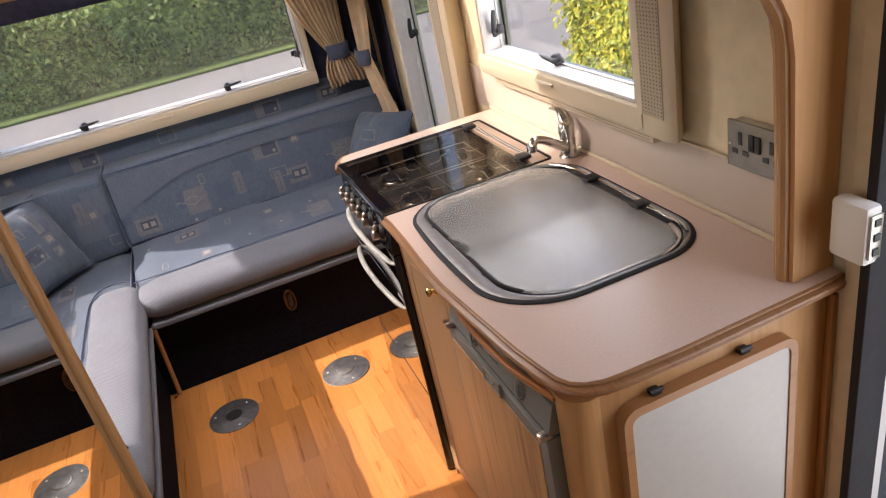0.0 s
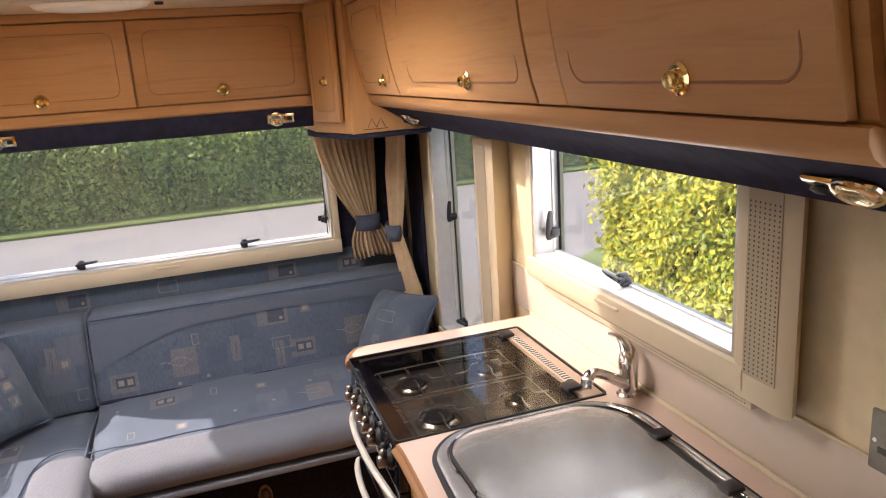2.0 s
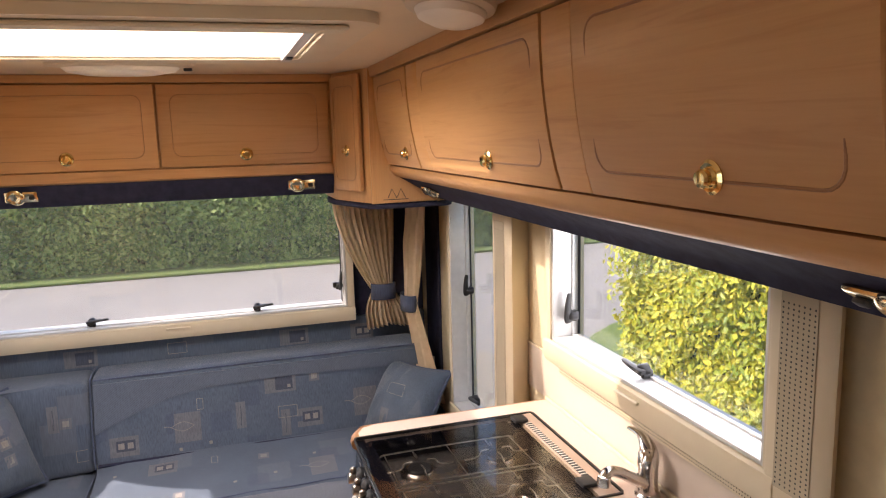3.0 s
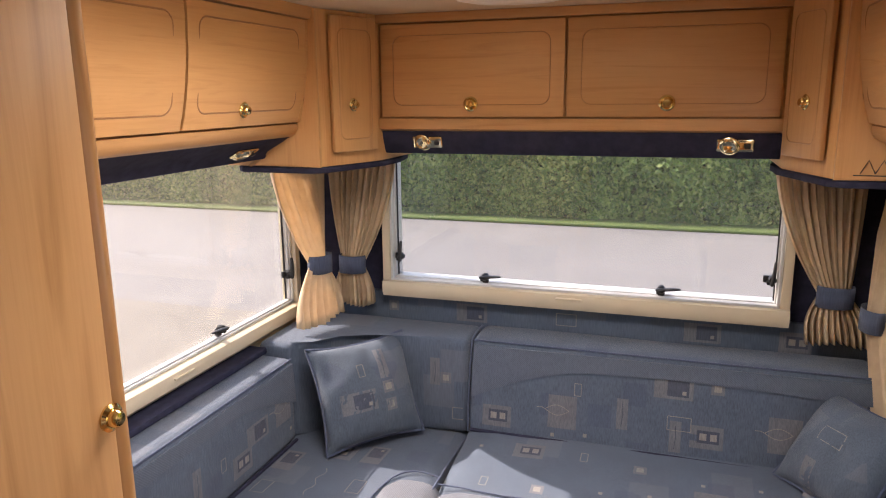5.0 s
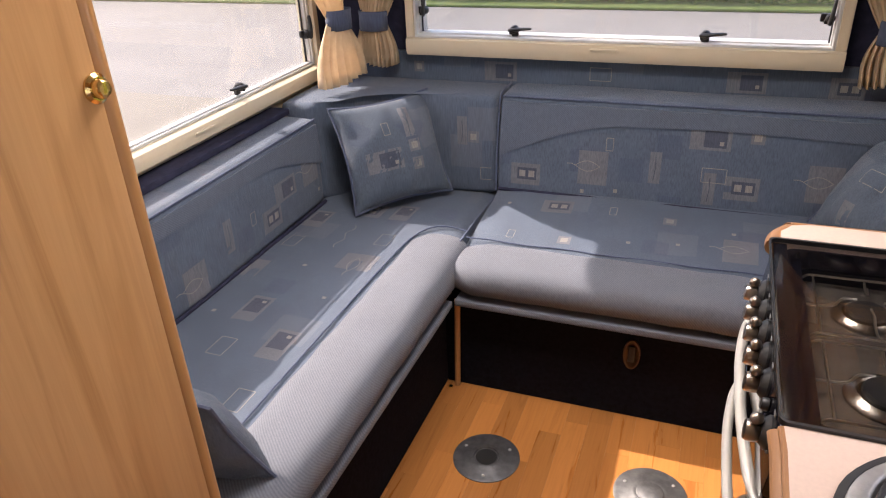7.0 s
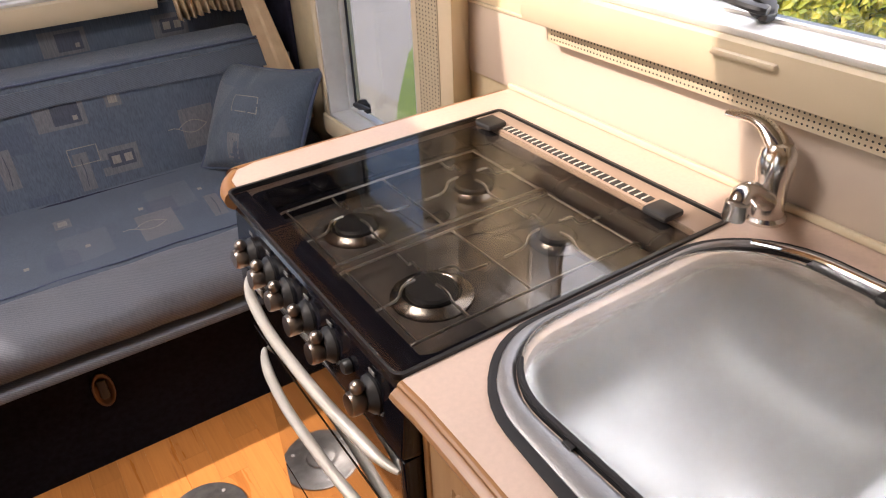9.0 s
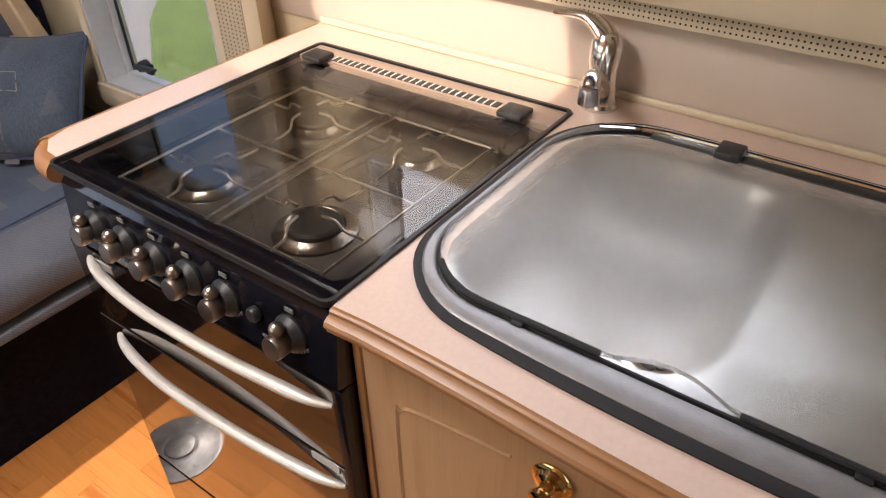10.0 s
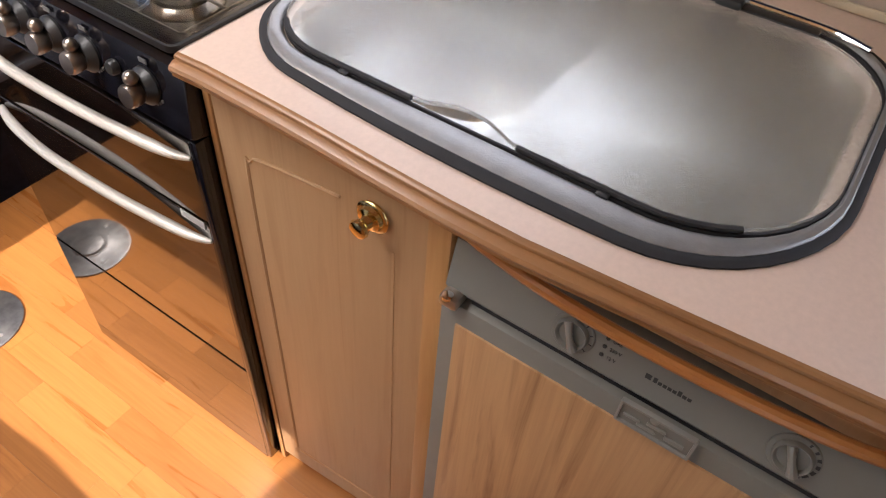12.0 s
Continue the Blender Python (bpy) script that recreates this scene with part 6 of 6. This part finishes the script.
            patch("cream", u - 0.011, u + 0.011, v - 0.011, v + 0.011, 0.0013)
        elif kind == "dot":
            patch("cream", u - 0.006, u + 0.006, v - 0.006, v + 0.006)
        elif kind == "wave":
            line([(u - 0.08 + 0.016 * k, v + 0.008 * math.sin(k * 1.3)) for k in range(11)])
    for color, mat in (("cream", motif_cream), ("grey", motif_grey), ("dark", motif_dark)):
        if len(bms[color].faces):
            tagged(part("woven_motif", bms[color], mat, pad, "", 0), kind="stuff")
        else:
            bms[color].free()


def scatter(seed, u0, u1, v0, v1, step_u, step_v):
    """Motifs strewn in loose rows."""
    r = random.Random(seed)
    kinds = ["pair", "leaf", "bar", "frame", "wide", "dark", "square", "dot", "dot", "wave"]
    out, k = [], r.randrange(10)
    v = v0 + step_v / 2
    while v < v1:
        u = u0 + r.uniform(0.3, 0.9) * step_u
        while u < u1:
            out.append((kinds[k % 10], u, v + r.uniform(-0.25, 0.25) * step_v))
            k += r.choice((1, 3))
            u += step_u * r.uniform(0.8, 1.2)
        v += step_v
    return out


def pad_of(t):
    return [c for c in t.children if c.name.split(".")[0] in ("pad", "cover")][0]


motifs(pad_of(b1), (0, 2.735, 0), (1, 0, 0), (0, 0, 1), (0, -1, 0), [('pair', -0.167, 0.552), ('leaf', 0.034, 0.595), ('frame', 0.1, 0.67), ('bar', 0.246, 0.608), ('dark', 0.416, 0.709), ('square', 0.533, 0.723), ('wide', 0.423, 0.599), ('pair', 0.512, 0.568), ('leaf', 0.714, 0.604), ('dot', 0.022, 0.511), ('dot', 0.13, 0.522), ('bar', 0.413, 0.557), ('frame', 0.95, 0.65), ('dark', 0.98, 0.72)])
motifs(pad_of(b2), (0, 2.745, 0), (1, 0, 0), (0, 0, 1), (0, -1, 0), [("wide", -0.3, 0.53), ("bar", -0.4, 0.68), ("square", -0.36, 0.66)])
motifs(pad_of(b3), (-0.84, 0, 0), (0, 1, 0), (0, 0, 1), (1, 0, 0), [("leaf", 2.44, 0.62), ("pair", 2.22, 0.54), ("frame", 2.12, 0.58), ("bar", 2.0, 0.58), ("leaf", 1.82, 0.52), ("dark", 2.32, 0.6), ("square", 1.7, 0.55), ("dot", 2.5, 0.52), ("pair", 1.5, 0.56), ("bar", 1.35, 0.57)])
motifs(pad_of(s1), (0, 0, 0.45), (1, 0, 0), (0, 1, 0), (0, 0, 1), scatter(3, -0.25, 1.0, 2.42, 2.72, 0.16, 0.13))
motifs(pad_of(s2), (0, 0, 0.45), (0, 1, 0), (-1, 0, 0), (0, 0, 1), scatter(8, 1.2, 2.7, 0.46, 0.82, 0.2, 0.14))
panel_ob = [o for o in scene.objects if o.name == "trim_window_panel"][0]
motifs(panel_ob, (0, YF - 0.03, 0), (1, 0, 0), (0, 0, 1), (0, -1, 0), [("dark", -0.32, 0.825), ("dark", 0.5, 0.825), ("square", -0.65, 0.83), ("wide", 0.02, 0.83), ("pair", 0.78, 0.82)])
for t_, m_, seed_ in PILLOWS:
    q_ = m_.to_3x3()
    motifs(pad_of(t_), m_.translation, q_ @ Vector((1, 0, 0)), q_ @ Vector((0, 1, 0)), q_ @ Vector((0, 0, 1)), [("dark", -0.04, -0.03), ("square", 0.055, 0.0), ("square", 0.055, -0.06), ("frame", -0.03, 0.07), ("bar", 0.1 - 0.05 * seed_, 0.08)][: 5 if seed_ < 2 else 2] if seed_ != 4.0 else [("wide", 0.0, 0.02), ("bar", -0.02, -0.11)])

# ---- wardrobe with a mirror ----
wr = thing("wardrobe", (-0.6, 0.9, 0.0), "tall beech wardrobe with a brass knob beside the sofa", "wardrobe")
part("carcass", boxed((XL + 0.002, -0.255), (0.83, 1.15), (0.0, 1.883), 0.002), wardrobe_foil, wr)
wd_ = part("door", boxed((-0.2545, -0.2365), (0.832, 1.13), (0.6, 1.875), 0.004), wardrobe_foil, wr, "tall plain beech door, closed")
part("edge_strip", tube(bmesh.new(), [(-0.253, 1.147, 0.55), (-0.253, 1.147, 1.88)], 0.013, 12), wood_edge_z, wr, "rounded darker edge strip")
bm = lathe(bmesh.new(), ((0, 0), (0.0165, 0), (0.017, 0.003), (0.013, 0.006), (0.011, 0.006), (0.0105, 0.012), (0.008, 0.015), (0, 0.016)), (-0.2365, 1.122, 1.272), (1, 0, 0), 28)
part("knob", bm, brass, wd_, "polished brass knob")
mu = thing("mirror_unit", (-0.6, 0.3, 0.0), "tall cupboard faced with a long mirror and beech edge", "cupboard")
part("carcass", boxed((XL + 0.002, -0.174), (-0.55, 0.8), (0.0, 1.883), 0.002), wood_z, mu)
part("mirror", boxed((-0.1735, -0.165), (-0.3, 0.795), (0.2, 1.8)), mirror_mat, mu, "long plain mirror", 0)
part("edge_strip", tube(bmesh.new(), [(-0.164, 0.808, 0.01), (-0.164, 0.808, 1.88)], 0.0125, 12), wood_edge_z, mu, "rounded beech edge strip")
part("mirror_edge", boxed((-0.172, -0.1635), (-0.306, -0.3005), (0.2, 1.8)), black_plastic, mu, "black mirror edge")

# ---- floor sockets ----
for x, y, lab, deep in ((0.369, 1.973, "round zinc table-leg socket with a raised cap", False), (-0.077, 1.969, "round zinc table-leg socket with an open dark hole", True)):
    fs = thing("floor_socket", (x, y, 0.0), lab, "floor socket", "table leg sockets")
    prof = ((0, 0.0), (0.094, 0.0), (0.094, 0.003), (0.088, 0.005), (0.05, 0.0055), (0.046, 0.008), (0.036, 0.008), (0.034, 0.004 if deep else 0.012), (0.02, 0.003 if deep else 0.016), (0, 0.003 if deep else 0.017))
    part("plate", lathe(bmesh.new(), prof, (x, y, 0.0003), (0, 0, 1), 40), dark_zinc if deep else zinc, fs)
    if deep:
        part("hole", lathe(bmesh.new(), ((0, 0), (0.03, 0), (0.03, 0.0012), (0, 0.0012)), (x, y, 0.0043), (0, 0, 1), 28), black_plastic, fs, "dark socket hole")
    for k in range(3):
        a = radians(40 + 120 * k)
        part("screw", lathe(bmesh.new(), ((0, 0), (0.005, 0), (0.004, 0.0015), (0, 0.002)), (x + 0.072 * math.cos(a), y + 0.072 * math.sin(a), 0.0053), (0, 0, 1), 10), steel, fs)
sc = single("floor_stud", lathe(bmesh.new(), ((0, 0), (0.008, 0), (0.007, 0.004), (0, 0.006)), (-0.28, 2.235, 0.0), (0, 0, 1), 14), brass, "small brass stud in the floor", "stud")

# ---- outside ----
G = -0.55
bm = bmesh.new()
box(bm, (-400, 400), (-400, 600), (G - 0.5, G))
single("ground", bm, tarmac, "worn grey tarmac", "ground", kind="structure", smooth=0)
single("pavement", boxed((-15.9, 2.7), (-20, 6.6), (G + 0.001, G + 0.012)), paving, "pale sunlit paving beside the van", "pavement", kind="structure", smooth=0)
bm = bmesh.new()
box(bm, (-60, 60), (12.3, 16.0), (G + 0.002, G + 0.05), 0.02)
single("grass_verge", bm, grass_mat, "strip of mown grass below the hedge", "grass", kind="stuff", smooth=0)
single("lawn", prism(bmesh.new(), [(2.3, -8), (9, -8), (9, 7.7), (5, 7.2), (4.3, 6.9), (3.9, 6.6), (3.3, 5.95), (2.7, 5.1), (2.3, 4.5)], "z", G + 0.014, G + 0.045), grass_mat, "strip of grass below the golden hedge", "grass", kind="stuff", smooth=0)


def hedge(name, label, x, y, z, mat, count, size, seed):
    """A clipped hedge: dark green block core and many small leaves over its faces."""
    rnd = np.random.default_rng(seed)
    t = thing(name, (sum(x) / 2, sum(y) / 2, z[0]), label, "hedge")
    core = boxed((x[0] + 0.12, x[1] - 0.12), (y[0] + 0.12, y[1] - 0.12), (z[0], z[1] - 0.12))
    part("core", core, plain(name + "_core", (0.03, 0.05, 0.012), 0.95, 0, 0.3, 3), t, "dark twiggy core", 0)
    areas = {"x0": (y[1] - y[0]) * (z[1] - z[0]), "x1": (y[1] - y[0]) * (z[1] - z[0]), "y0": (x[1] - x[0]) * (z[1] - z[0]), "y1": (x[1] - x[0]) * (z[1] - z[0]), "t": (x[1] - x[0]) * (y[1] - y[0])}
    keys = list(areas)
    pr = np.array([areas[k] for k in keys])
    pick = rnd.choice(len(keys), count, p=pr / pr.sum())
    u, v = rnd.random(count), rnd.random(count)
    px, py, pz = x[0] + u * (x[1] - x[0]), y[0] + v * (y[1] - y[0]), z[0] + rnd.random(count) * (z[1] - z[0])
    lump = 0.1 * np.sin(px * 3.1 + pz * 2.2) * np.sin(py * 2.7 + pz * 3.3) + 0.06 * np.sin(px * 9 + py * 8 + pz * 7)
    d = rnd.random(count) ** 1.5 * 0.16 + lump - 0.04
    nrm = np.zeros((count, 3))
    for i, k in enumerate(keys):
        s = pick == i
        if k == "x0":
            px[s] = x[0] + d[s]
            nrm[s, 0] = -1
        elif k == "x1":
            px[s] = x[1] - d[s]
            nrm[s, 0] = 1
        elif k == "y0":
            py[s] = y[0] + d[s]
            nrm[s, 1] = -1
        elif k == "y1":
            py[s] = y[1] - d[s]
            nrm[s, 1] = 1
        else:
            pz[s] = z[1] - d[s]
            nrm[s, 2] = 1
    c = np.stack([px, py, pz], 1)
    nrm = nrm + rnd.normal(0, 0.55, (count, 3)) + np.array([0, 0, 0.35])
    nrm /= np.linalg.norm(nrm, axis=1, keepdims=True)
    a = np.cross(nrm, rnd.normal(0, 1, (count, 3)))
    a /= np.linalg.norm(a, axis=1, keepdims=True)
    b = np.cross(nrm, a)
    ln = (size * (0.6 + 0.8 * rnd.random(count)))[:, None]
    fold = nrm * ln * 0.12
    quad = np.stack([c - a * ln, c - b * ln * 0.5 + fold, c + a * ln, c + b * ln * 0.5 + fold], 1).reshape(-1, 3)
    me = bpy.data.meshes.new("leaves")
    idx = np.arange(count * 4).reshape(-1, 4)
    me.from_pydata(quad.tolist(), [], idx.tolist())
    me.materials.append(mat)
    ob = new("leaves", me)
    ob.parent = t
    ob.matrix_parent_inverse = Matrix.Translation(t.location).inverted()
    tagged(ob, kind="stuff")
    return t


hedge("hedge", "long clipped green hedge across the road", (-24, 16), (12.9, 14.3), (G, 0.79), hedge_green, 340000, 0.047, 1)
hedge("golden_hedge", "sunlit golden green hedge close to the kitchen window", (2.9, 4.1), (-2.6, 4.33), (G, 1.05), hedge_gold, 260000, 0.024, 2)
hedge("hedge", "clipped green hedge far along the drive", (-17.5, -16), (-12, 12), (G, 1.0), hedge_green, 40000, 0.07, 3)


def house(x, y, w, d, h, label):
    t = thing("house", (x, y, G), label, "house", "houses behind the hedge")
    part("wall", boxed((x - w / 2, x + w / 2), (y, y + d), (G, G + h)), render_wall, t, "", 0)
    part("roof", prism(bmesh.new(), [(y - 0.4, G + h), (y + d / 2, G + h + 2.6), (y + d + 0.4, G + h)], "x", x - w / 2 - 0.3, x + w / 2 + 0.3), slate, t, "blue-grey slate roof", 0)
    for k in range(3):
        xx = x - w / 2 + w * (k + 0.5) / 3
        wn_ = part("window", boxed((xx - 0.6, xx + 0.6), (y - 0.05, y + 0.001), (G + 1.0, G + 2.2)), white_plastic, t, "white framed window", 0)
        part("pane", boxed((xx - 0.5, xx + 0.5), (y - 0.06, y - 0.051), (G + 1.1, G + 2.1)), black_gloss, wn_, "", 0)
    return t


house(-4.0, 24, 11, 8, 2.7, "low white rendered house behind the hedge")
house(9.0, 27, 9, 8, 2.7, "pale rendered bungalow behind the hedge")

# ---- floor strips ----
strip_w, strip_l = 0.066, 0.31
proto = mesh_of("plank", boxed((-strip_w / 2 + 0.0001, strip_w / 2 - 0.0001), (-strip_l / 2 + 0.0001, strip_l / 2 - 0.0001), (-0.0038, 0.0), 0.0002, 1), plank_wood, 0)
rnd = random.Random(5)
rest = bmesh.new()
for i in range(32):
    x = XL + strip_w * (i + 0.5)
    off = rnd.uniform(0, strip_l)
    for j in range(-1, 16):
        y = YB + off + strip_l * (j + 0.5)
        if y - strip_l / 2 < YB or y + strip_l / 2 > 2.5 + strip_l or x + strip_w / 2 > XR:
            continue
        if -0.33 < x < 0.62 and 0.6 < y < 2.4:
            p = new("plank", proto)
            p.location = (x, y, 0.0)
            p.parent = floor
        else:
            box(rest, (x - strip_w / 2 + 0.0004, x + strip_w / 2 - 0.0004), (max(YB, y - strip_l / 2) + 0.0004, y + strip_l / 2 - 0.0004), (-0.0038, 0.0))
tagged(part("plank_field", rest, plank_wood, floor, "", 0), kind="stuff")
